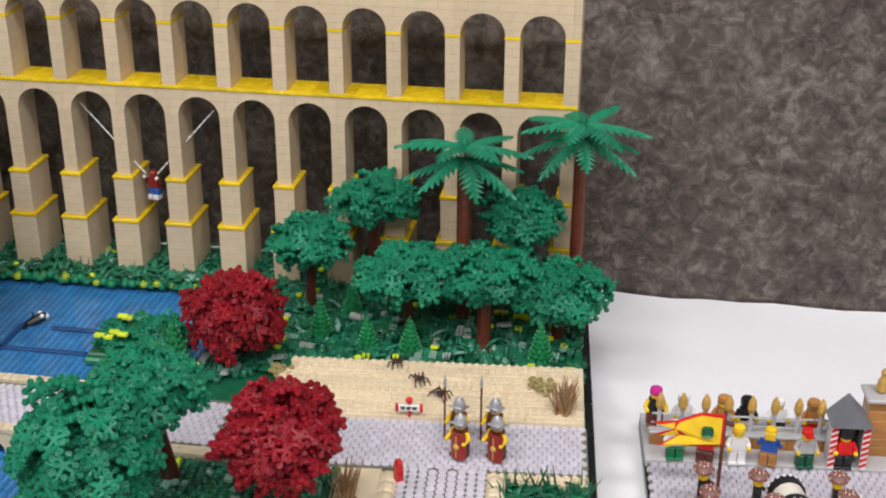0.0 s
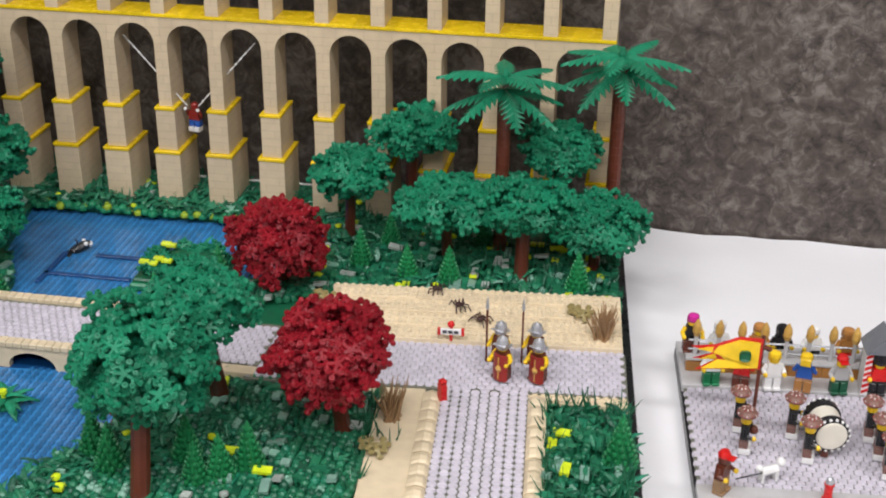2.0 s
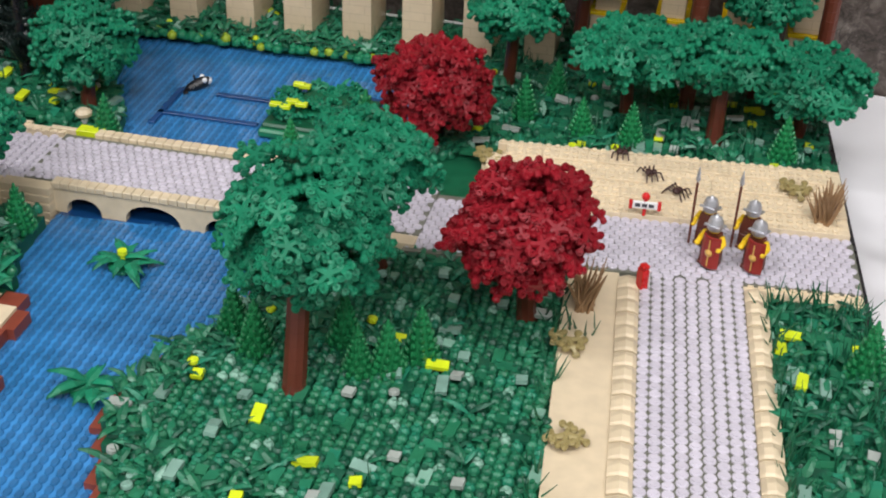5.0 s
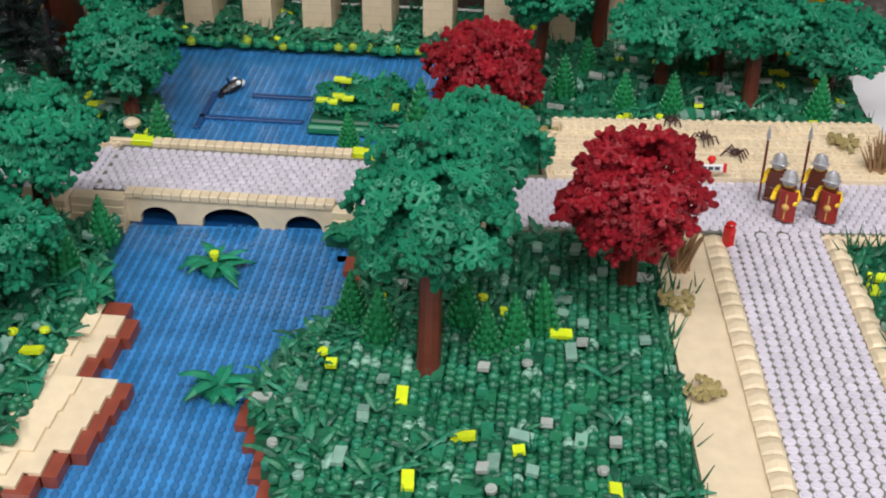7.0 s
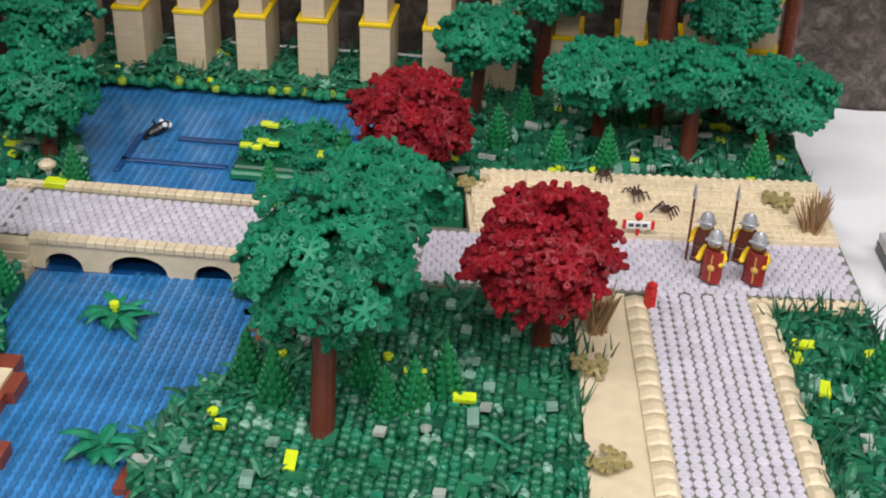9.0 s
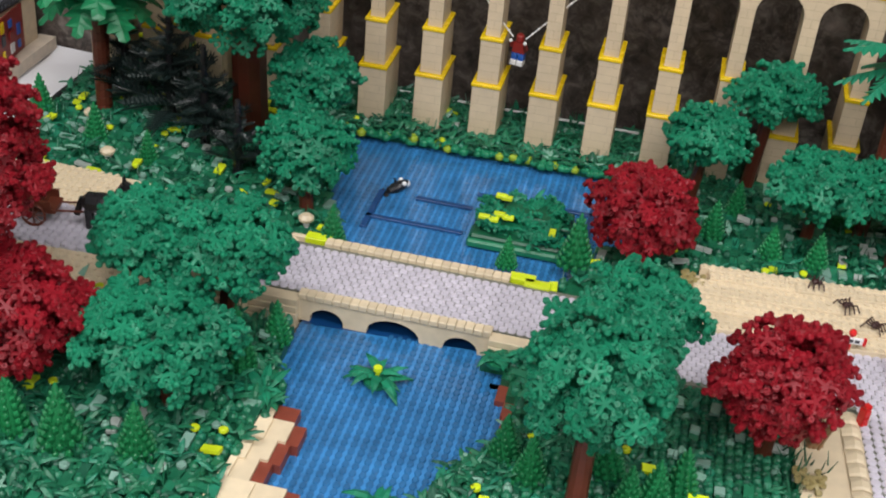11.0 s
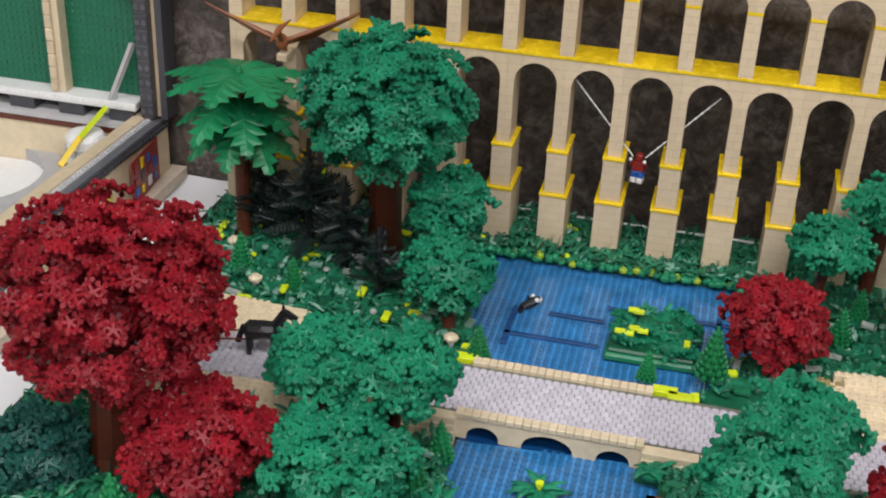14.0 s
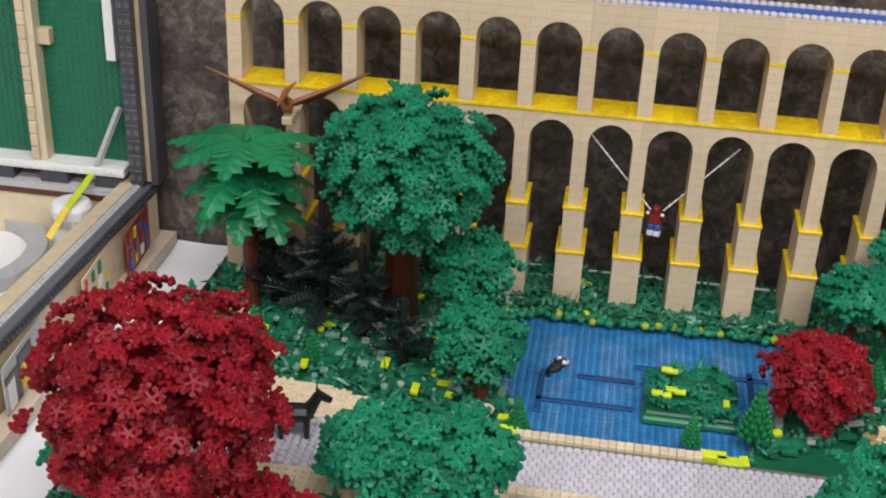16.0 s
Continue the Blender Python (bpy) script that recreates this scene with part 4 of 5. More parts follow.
# ---- ground cover ----
def cover(name, poly, z, label, seed, dens=1.0, knob=0.6, blades=0.15, spikes=0.05, acc=0.03, hole=None, lift=0.006, edge_blade=None):
    """Loose layer of small green pieces: knobs, plates, leaves and grass."""
    rnd = random.Random(seed)
    bt, ac = Batch(), []
    for x, y in grid_in(poly, 0.0074):
        y += 0.0037 if round(x / 0.0074 - 0.5) % 2 else 0.0
        if rnd.random() > dens or (hole and hole(x, y)):
            continue
        x, y = x + rnd.uniform(-0.0008, 0.0008), y + rnd.uniform(-0.0008, 0.0008)
        zz = z + lift * max(0, 0.5 + noise.noise((x * 14, y * 14, seed))) * 0.8
        r = rnd.random()
        turn = rnd.choice((0, 90)) + rnd.uniform(-8, 8)
        if r < knob:
            bt.add(KNOB, pose(x, y, zz - 0.002, rnd.uniform(-12, 12), rnd.uniform(-12, 12), 0) @ Matrix.Diagonal((0.95, 0.95, rnd.uniform(1.0, 1.5), 1)))
            if rnd.random() < 0.12:
                bt.add(SPIKE, pose(x, y, zz + 0.006, 0, rnd.uniform(-10, 20), rnd.random() * 360) @ Matrix.Scale(rnd.uniform(0.3, 0.55), 4))
        elif r < knob + blades:
            for q in range(3):
                bt.add(BLADE, pose(x, y, zz + 0.002, 0, rnd.uniform(-30, 5), rnd.random() * 360) @ Matrix.Scale(rnd.uniform(0.6, 1.0), 4))
        elif r < knob + blades + spikes:
            for q in range(3):
                bt.add(SPIKE, pose(x, y, zz, 0, 0, rnd.random() * 360) @ Matrix.Scale(rnd.uniform(0.5, 0.9), 4))
        elif r < 1 - acc:
            bt.add(rnd.choice((PLATE, PLATE2)), pose(x, y, zz + 0.001, rnd.uniform(-10, 10), rnd.uniform(-10, 10), turn))
        else:
            ac.append((x, y, zz + 0.004, turn))
    ob = tagged(bt.put(name, MEADOW), label, "ground plants", kind="stuff")
    for x, y, zz, turn in ac:
        tpl, key = rnd.choice(((PLATE, "p1"), (PLATE2, "p2"), (ROUND, "r1")))
        colour = rnd.choice((LIME, LIME, SAGE, SAGE, GREYS))
        me = mesh_of.get((key, colour.name))
        if me is None:
            me = bpy.data.meshes.new("accent")
            me.from_pydata(tpl[0].tolist(), [], tpl[1])
            me.materials.append(colour)
            mesh_of[(key, colour.name)] = me
        o = new("small_plate", me)
        o.matrix_basis = pose(x, y, zz, rnd.uniform(-12, 12), rnd.uniform(-12, 12), turn)
        o.parent = ob
    return ob


SAGE = plastic("sand_green", (0.20, 0.36, 0.29), 0.35, 0.15)
GREYS = plastic("pale_grey_green", (0.38, 0.43, 0.39), 0.35, 0.15)
cover("meadow_plants", MEAD, 0.0365, "meadow of small green knobs, plates and leaves", 1, 1.0, 0.84, 0.03, 0.02, 0.024)
NEAR_R = [p for p in SR if p[1] < -0.44]
band = NEAR_R + [(x + 0.035, y) for x, y in NEAR_R[::-1]]
cover("bank_plants", band, 0.037, "pointed green leaves along the river bank", 2, 0.7, 0.2, 0.6, 0.05, 0.08)
cover("left_bank_plants", LEFT, 0.0345, "green leaves and knobs on the river bank", 3, 1.0, 0.45, 0.22, 0.10, 0.03, hole=lambda x, y: any(inside((x + dx, y + dy), SHORE) for dx in (-0.004, 0) for dy in (-0.004, 0.004)))
cover("forest_floor_plants_left", BACKL, 0.0325, "green plates and plants on the forest floor", 4, 0.9, 0.40, 0.12, 0.08, 0.06)
cover("forest_floor_plants_right", BACKR, 0.0365, "green plates and plants on the forest floor", 5, 0.9, 0.35, 0.10, 0.16, 0.06)
cover("aqueduct_plants", [(-0.69, 0.07), (-0.312, 0.07), (-0.312, -0.034), (-0.69, -0.034)], 0.0305, "leafy green plants between the piers", 6, 1.0, 0.2, 0.7, 0.05, 0.02)
cover("bed_plants", [W(u, v) for u, v in RBED], 0.0345, "grassy green planting bed beside the path", 7, 1.0, 0.35, 0.15, 0.3, 0.05, lift=0.012)
rnd = random.Random(21)
bt = Batch()
for i in range(48):
    x = -0.69 + i * 0.0079
    if x < -0.315:
        for q in range(2):
            bt.add(KNOB, pose(x + rnd.uniform(-0.003, 0.003), -0.036 + rnd.uniform(-0.006, 0.004), 0.030 + 0.004 * q * rnd.random()) @ Matrix.Scale(rnd.uniform(0.9, 1.3), 4))
tagged(bt.put("pool_edge_plants", plastic("pool_edge_green", None, 0.35, 0.1, island=[(0, (0.012, 0.20, 0.09)), (0.7, (0.30, 0.42, 0.03)), (0.85, (0.02, 0.26, 0.12))])), "row of small green and yellow plants along the pool", "ground plants", kind="stuff")
# grass along the edge of the base
for nm, seed, pts in (("edge_grass", 1, [W(0.164, -0.005 - 0.012 * i) for i in range(27)]), ("edge_grass", 2, [W(0.098 + 0.011 * i, -0.006) for i in range(6)]), ("edge_grass", 3, [W(0.097, -0.02 - 0.014 * i) for i in range(20)]), ("edge_grass", 4, [(-0.20 + 0.012 * i, -0.442 - 0.004 * i) for i in range(5)]), ("edge_grass", 5, [W(-0.06, -0.02 - 0.022 * i) for i in range(14)])):
    bt = Batch()
    r2 = random.Random(seed)
    for x, y in pts:
        for q in range(4):
            bt.add(SPIKE, pose(x + r2.uniform(-0.004, 0.004), y + r2.uniform(-0.004, 0.004), 0.036, 0, r2.uniform(-5, 30), r2.random() * 360) @ Matrix.Scale(r2.uniform(0.8, 1.4), 4))
    tagged(bt.put(nm, GDARK), "tall dark green grass spikes along the planting", "grass", kind="stuff")

# small island in the pool
isl = thing("pool_island", "small stepped green island with yellow plants in the pool", "island", pose(-0.445, -0.165, 0.0242))
for i, (xa, xb, ya, yb, z) in enumerate(((-0.045, 0.045, -0.045, -0.012, 0.004), (-0.047, 0.047, -0.05, -0.018, 0.0), (-0.040, 0.05, 0.0, 0.035, 0.002), (-0.034, 0.04, -0.03, 0.02, 0.0085), (-0.02, 0.03, -0.01, 0.025, 0.013))):
    part("plate", make(box, xa, xb, ya, yb, z, z + 0.0085, bev=0.002), GRN if i % 2 else GDARK, isl)
rnd = random.Random(31)
for i in range(7):
    part("yellow_plate", make(box, -0.0055, 0.0055, -0.0032, 0.0032, 0, 0.0035, bev=0.0004), LIME, isl, "lime yellow plate", pose(rnd.uniform(-0.035, 0.035), rnd.uniform(-0.04, 0.026), 0.023 + rnd.random() * 0.008, 0, 0, rnd.choice((0, 0, 35, 90))))
for i in range(46):
    ob = new("foliage", GREEN_L[i % 3])
    ob.parent = isl
    ob.matrix_basis = pose(rnd.uniform(-0.038, 0.042), rnd.uniform(-0.042, 0.030), 0.013 + 0.012 * rnd.random(), rnd.uniform(-40, 40), rnd.uniform(-40, 40), rnd.random() * 360) @ Matrix.Scale(rnd.uniform(0.5, 0.72), 4)
for i in range(60):
    ob = new("leaf", mesh_of["wleaf"])
    ob.parent = isl
    ob.matrix_basis = pose(rnd.uniform(-0.042, 0.044), rnd.uniform(-0.046, 0.036), 0.008 + 0.010 * rnd.random(), 0, rnd.uniform(-55, -5), rnd.random() * 360) @ Matrix.Scale(rnd.uniform(0.45, 0.8), 4)

# lime plates at the bridge ends
for x, y in ((-0.425, -0.283), (-0.622, -0.283), (-0.41, -0.29)):
    tagged(part("lime_plate", make(box, x - 0.012, x + 0.012, y - 0.006, y + 0.006, 0.042, 0.0485, bev=0.0004), LIME), "lime yellow brick at the end of the bridge", "brick", "lime bricks")
# mushrooms
for x, y, z in ((-0.6445, -0.252, 0.036), (-0.928, -0.128, 0.036), (-0.875, -0.20, 0.036)):
    ms = thing("mushroom", "small white mushroom with a tan cap", "mushroom", pose(x, y, z), "mushrooms")
    part("stem", make(lathe, [(0.003, 0), (0.0035, 0.008)], 8), WHITE, ms)
    part("cap", make(lathe, [(0.0075, 0.008), (0.0078, 0.011), (0.004, 0.014)], 10), SANDB, ms, "tan cap")

# ---- figures: plain toy shapes, one mesh each ----
def figure(label, at, legs, torso, arms, head, hat=None, hatmat=None, extras=(), name="toy_figure", cat="toy figure", group="toy figures", pose_arm=0.0, hand=None, feet=None):
    mats = []

    def mi(m):
        if m not in mats:
            mats.append(m)
        return mats.index(m)
    bm = bmesh.new()
    for s in (-1, 1):
        box(bm, s * 0.0042 - 0.0037, s * 0.0042 + 0.0037, -0.0038, 0.0040, 0.0028 if feet is None else 0.0061, 0.0125, mi(legs), 0.0005)
        box(bm, s * 0.0042 - 0.0037, s * 0.0042 + 0.0037, -0.0062, 0.0040, 0.0, 0.0029 if feet is None else 0.006, mi(feet or legs), 0.0004)
    box(bm, -0.0078, 0.0078, -0.0036, 0.0038, 0.0126, 0.0152, mi(legs), 0.0004)
    vs = box(bm, -0.0078, 0.0078, -0.0038, 0.0038, 0.0153, 0.0285, mi(torso))
    for v in vs:
        if v.co.z > 0.02:
            v.co.x *= 0.72
    for s in (-1, 1):
        rod(bm, (s * 0.0068, 0, 0.0265), (s * 0.0098, -0.001, 0.0205), 0.0022, 7, mi(arms))
        rod(bm, (s * 0.0098, -0.001, 0.0208), (s * 0.0090, -0.0068, 0.0190 + pose_arm), 0.0020, 7, mi(arms))
        ball(bm, (s * 0.0090, -0.0078, 0.0190 + pose_arm), 0.0024, mi(hand or SKIN), seg=7)
    lathe(bm, [(0.0026, 0.0284), (0.0044, 0.0292), (0.0049, 0.0305), (0.0049, 0.0362), (0.0040, 0.0374), (0.0024, 0.0376), (0.0024, 0.039)], 12, mi=mi(head))
    h = hatmat or head
    if hat == "helmet":
        lathe(bm, [(0.0056, 0.031), (0.0060, 0.033), (0.0060, 0.037), (0.0048, 0.0408), (0.0022, 0.0424), (0.0010, 0.0438)], 12, mi=mi(h))
        box(bm, -0.0062, 0.0062, -0.0075, -0.0045, 0.0358, 0.0366, mi(h))
        box(bm, -0.0060, 0.0060, 0.0030, 0.0080, 0.0315, 0.0325, mi(h))
    elif hat == "hair":
        lathe(bm, [(0.0056, 0.0335), (0.0062, 0.036), (0.0055, 0.0395), (0.0025, 0.041)], 10, mi=mi(h))
        box(bm, -0.005, 0.005, 0.002, 0.0062, 0.029, 0.037, mi(h), 0.0008)
    elif hat == "tam":
        lathe(bm, [(0.0050, 0.0355), (0.0088, 0.0372), (0.0092, 0.0395), (0.0070, 0.0425), (0.0030, 0.0438)], 14, mi=mi(h))
        for k in range(6):
            a = k * math.pi / 3
            rod(bm, (0.0091 * math.cos(a), 0.0091 * math.sin(a), 0.0395), (0.003 * math.cos(a), 0.003 * math.sin(a), 0.0441), 0.0005, 4, mi(WHITE))
        lathe(bm, [(0.0092, 0.0386), (0.0094, 0.0388), (0.0092, 0.0390)], 14, mi=mi(DRED))
        for k in range(6):
            a = (k + 0.5) * math.pi / 3
            rod(bm, (0.0091 * math.cos(a), 0.0091 * math.sin(a), 0.0395), (0.003 * math.cos(a), 0.003 * math.sin(a), 0.0441), 0.0007, 4, mi(DRED))
    elif hat == "bearskin":
        lathe(bm, [(0.0060, 0.033), (0.0070, 0.036), (0.0074, 0.044), (0.0062, 0.050), (0.0030, 0.0525)], 12, mi=mi(h))
    elif hat == "cap":
        lathe(bm, [(0.0055, 0.0355), (0.0056, 0.038), (0.0040, 0.0408)], 10, mi=mi(h))
        box(bm, -0.004, 0.004, -0.0098, -0.0045, 0.0356, 0.0364, mi(h))
    for fn in extras:
        fn(bm, mi)
    return tagged(part(name, bm, mats, at=at), label, cat, group)


def spear(bm, mi):
    rod(bm, (-0.0098, -0.009, 0.001), (-0.0098, -0.009, 0.056), 0.0011, 6, mi(BROWNP))
    lathe(bm, [(0.0006, 0), (0.0020, 0.003), (0.0014, 0.008), (0.0002, 0.014)], 6, (-0.0098, -0.009, 0.056), mi(SILVER))


def shield(bm, mi):
    n = 5
    rows = []
    for i in range(n + 1):
        a = radians(-42 + 84 * i / n)
        x, y = 0.003 + 0.0115 * math.sin(a), 0.0015 - 0.0125 * math.cos(a)
        rows.append([bm.verts.new((x * 1, y, z)) for z in (0.002, 0.029)] + [bm.verts.new((x * 0.93, y + 0.0016, z)) for z in (0.029, 0.002)])
    fs = []
    for a, c in zip(rows, rows[1:]):
        fs += [bm.faces.new((a[k], c[k], c[(k + 1) % 4], a[(k + 1) % 4])) for k in range(4)]
    fs += [bm.faces.new(rows[0][::-1]), bm.faces.new(rows[-1])]
    for f in fs:
        f.material_index = mi(DRED)
    lathe(bm, [(0.0032, 0), (0.0025, 0.0012), (0.0008, 0.0022)], 8, mi=mi(GOLD), m=pose(0.003, -0.011, 0.0155, 90, 0, 0))
    box(bm, 0.0025, 0.0035, -0.0116, -0.0108, 0.004, 0.027, mi(GOLD))


for (x, y), sh in (((-0.074, -0.349), 1), ((-0.041, -0.347), 1), ((-0.079, -0.322), 0), ((-0.046, -0.319), 0)):
    figure("toy soldier with a silver helmet" + (" and a curved red shield" if sh else ", spear and dark red tunic"), pose(x, y, 0.0465, 0, 0, -26), BROWNP, BROWNP, SKIN, SKIN, "helmet", SILVER, (shield,) if sh else (spear,), "toy_soldier", "toy soldier", "soldiers")

# ---- small things on the sand and road ----
for i, (x, y) in enumerate(((-0.160, -0.213), (-0.132, -0.240), (-0.107, -0.262))):
    bm = bmesh.new()
    ball(bm, (0, 0, 0.0042), 0.0034, sz=0.8)
    ball(bm, (0.005, 0, 0.0040), 0.0026, sz=0.8)
    for s in (-1, 1):
        for k in range(4):
            xx = -0.003 + k * 0.0026
            rod(bm, (xx, s * 0.002, 0.004), (xx * 1.6, s * 0.0065, 0.0062), 0.0007, 5)
            rod(bm, (xx * 1.6, s * 0.0065, 0.0062), (xx * 2.0, s * 0.010, 0.0), 0.0007, 5)
    tagged(part("toy_spider", bm, plastic("spider_brown", (0.05, 0.022, 0.02), 0.35), at=pose(x, y, (0.0555, 0.0537, 0.0519)[i], 0, 0, 30 * i)), "dark brown plastic spider on the sand", "toy spider", "spiders")
sign = thing("road_sign", "small red and white sign on a post", "sign", pose(-0.130, -0.297, 0.0495, 0, 0, 4))
part("post", make(rod, (0, 0, 0), (0, 0, 0.014), 0.0016, 8), BRED, sign)
part("board", make(box, -0.0115, 0.0115, -0.0022, -0.0004, 0.007, 0.0135, bev=0.0004), WHITE, sign, "white board")
for s in (-1, 1):
    part("board_end", make(box, s * 0.0115 - 0.0014, s * 0.0115 + 0.0014, -0.0026, -0.0001, 0.0065, 0.014), BRED, sign, "red end of the board")
for k in range(3):
    part("text_bar", make(box, -0.008 + k * 0.0055, -0.0038 + k * 0.0055, -0.0026, -0.0022, 0.0088, 0.0118), DGREY, sign, "dark writing bar")
part("cap", make(ball, (0, 0, 0.0175), 0.0036), BRED, sign, "round red cap")
post = thing("red_post_box", "small bright red post box beside the path", "post box", pose(-0.122, -0.394, 0.0440, 0, 0, 40) @ Matrix.Scale(0.68, 4))
part("body", make(box, -0.0045, 0.0045, -0.0060, 0.0060, 0.0, 0.026, bev=0.0012), BRED, post)
part("lid", make(box, -0.0048, 0.0048, -0.0064, 0.0040, 0.0262, 0.0325, bev=0.002), BRED, post)
part("back_plate", make(box, 0.0046, 0.0062, -0.0058, 0.0058, 0.002, 0.024), WHITE, post, "white back plate")

bm = bmesh.new()
lathe(bm, [(0.0005, -0.016), (0.0045, -0.010), (0.0062, 0), (0.0055, 0.008), (0.0025, 0.014)], 10, m=pose(0, 0, 0.005, 0, 90, 0))
box(bm, -0.001, 0.001, -0.001, 0.001, 0.009, 0.017)
for s in (-1, 1):
    ball(bm, (0.008, s * 0.0045, 0.008), 0.0028, 1)
    box(bm, -0.018, -0.013, min(0, s * 0.008), max(0, s * 0.008), 0.004, 0.0055)
ball(bm, (0.012, 0, 0.0035), 0.0040, 1)
tagged(part("toy_orca", bm, [BLACK, WHITE], at=pose(-0.582, -0.133, 0.0236, 0, -18, 40) @ Matrix.Scale(0.95, 4)), "black and white toy orca surfacing in the pool", "toy whale")

# hanging figure with white lines
figure("toy acrobat in red and blue hanging between the piers", pose(-0.493, 0.022, 0.118, 0, 0, -12) @ Matrix.Scale(0.92, 4), BLUE, DRED, DRED, DRED, None, None, (), "hanging_figure", "toy figure", pose_arm=0.012, hand=WHITE, feet=WHITE)
for p, q in (((-0.500, 0.016, 0.151), (-0.573, 0.02, 0.232)), ((-0.486, 0.016, 0.151), (-0.413, 0.02, 0.232))):
    bm = bmesh.new()
    rod(bm, p, q, 0.0008, 6)
    for k in range(1, 12):
        w = Vector(p).lerp(Vector(q), k / 12)
        ball(bm, w, 0.0015, seg=6)
    tagged(part("white_string", bm, WHITE), "knotted white plastic string tied between the piers", "string", "strings")

# flying reptile on the deck
bm = bmesh.new()
ball(bm, (0, 0, 0.004), 0.0075, sz=1.3)
rod(bm, (0, -0.004, 0.008), (0.0, -0.016, 0.022), 0.0040, 7, r2=0.0030)
rod(bm, (0, -0.013, 0.023), (-0.006, -0.034, 0.016), 0.0040, 7, r2=0.0008)
rod(bm, (0, -0.014, 0.024), (0.010, 0.002, 0.030), 0.0034, 7, r2=0.0008)
rod(bm, (0, 0.004, 0.0), (0.004, 0.012, -0.014), 0.002, 6)
for s in (-1, 1):
    pts = [(s * 0.004, 0, 0.006), (s * 0.034, 0.004, 0.018), (s * 0.088, 0.006, 0.042)]
    back = [(s * 0.004, 0.014, -0.004), (s * 0.034, 0.020, 0.004), (s * 0.088, 0.008, 0.040)]
    for d in (0.0, 0.0016):
        va = [bm.verts.new((x, y, z + d)) for x, y, z in pts]
        vb = [bm.verts.new((x, y, z + d)) for x, y, z in back]
        for k in range(2):
            bm.faces.new((va[k], va[k + 1], vb[k + 1], vb[k]))
    rod(bm, pts[0], pts[1], 0.0028, 6)
    rod(bm, pts[1], pts[2], 0.0024, 6, r2=0.0006)
tagged(part("toy_pterosaur", bm, plastic("red_brown_reptile", (0.26, 0.085, 0.03), 0.4), at=pose(-0.903, -0.026, 0.2475, 0, 0, 8)), "reddish brown toy pterosaur with spread wings on a bracket", "toy reptile")

tagged(part("bracket", make(box, -0.908, -0.896, -0.032, -0.0002, 0.2300, 0.2385, bev=0.0006), TANP), "tan brick bracket on the aqueduct under the reptile", "bracket")

# horse and cart on the left road
bm = bmesh.new()
lathe(bm, [(0.004, -0.016), (0.0085, -0.012), (0.0085, 0.0), (0.0080, 0.010), (0.0045, 0.016)], 10, m=pose(0, 0, 0.022, 0, 90, 0))
for x in (-0.011, 0.010):
    for y in (-0.0045, 0.0045):
        rod(bm, (x, y, 0.018), (x, y, 0.0), 0.0030, 7, r2=0.0024)
rod(bm, (0.012, 0, 0.025), (0.020, 0, 0.040), 0.0062, 8, r2=0.0042)
rod(bm, (0.018, 0, 0.041), (0.030, 0, 0.034), 0.0042, 8, r2=0.0028)
for s in (-1, 1):
    rod(bm, (0.0185, s * 0.002, 0.043), (0.0185, s * 0.0025, 0.049), 0.0014, 5, r2=0.0004)
rod(bm, (-0.016, 0, 0.026), (-0.021, 0, 0.010), 0.0022, 6, r2=0.0032)
tagged(part("toy_horse", bm, BLACK, at=pose(-0.818, -0.330, 0.0447, 0, 0, 12) @ Matrix.Scale(1.15, 4)), "black toy horse standing on the road", "toy horse")
cart = thing("toy_cart", "dark brown two-wheeled toy cart on the road", "cart", pose(-0.876, -0.335, 0.0447, 0, 0, 8))
part("bed", make(box, -0.020, 0.016, -0.012, 0.012, 0.012, 0.017, bev=0.0006), BROWNP, cart)
for s in (-1, 1):
    part("side_board", make(box, -0.020, 0.012, s * 0.012 - 0.001, s * 0.012 + 0.001, 0.017, 0.025), BROWNP, cart)
    bm = bmesh.new()
    seg = 16
    for k in range(seg):
        a, c = 2 * math.pi * k / seg, 2 * math.pi * (k + 1) / seg
        rod(bm, (0.011 * math.cos(a), 0, 0.011 + 0.011 * math.sin(a)), (0.011 * math.cos(c), 0, 0.011 + 0.011 * math.sin(c)), 0.0013, 5)
        if k % 2 == 0:
            rod(bm, (0, 0, 0.011), (0.011 * math.cos(a), 0, 0.011 + 0.011 * math.sin(a)), 0.0008, 4)
    part("wheel", bm, BROWNP, cart, "spoked wheel", pose(-0.004, s * 0.015, 0))
    part("shaft", make(rod, (0.016, s * 0.008, 0.014), (0.050, s * 0.008, 0.017), 0.001, 5), BROWNP, cart)
figure("toy carter in brown on the cart", pose(-0.878, -0.335, 0.0617, 0, 0, 100), BROWNP, DTAN, DTAN, SKIN, "cap", BROWNP)

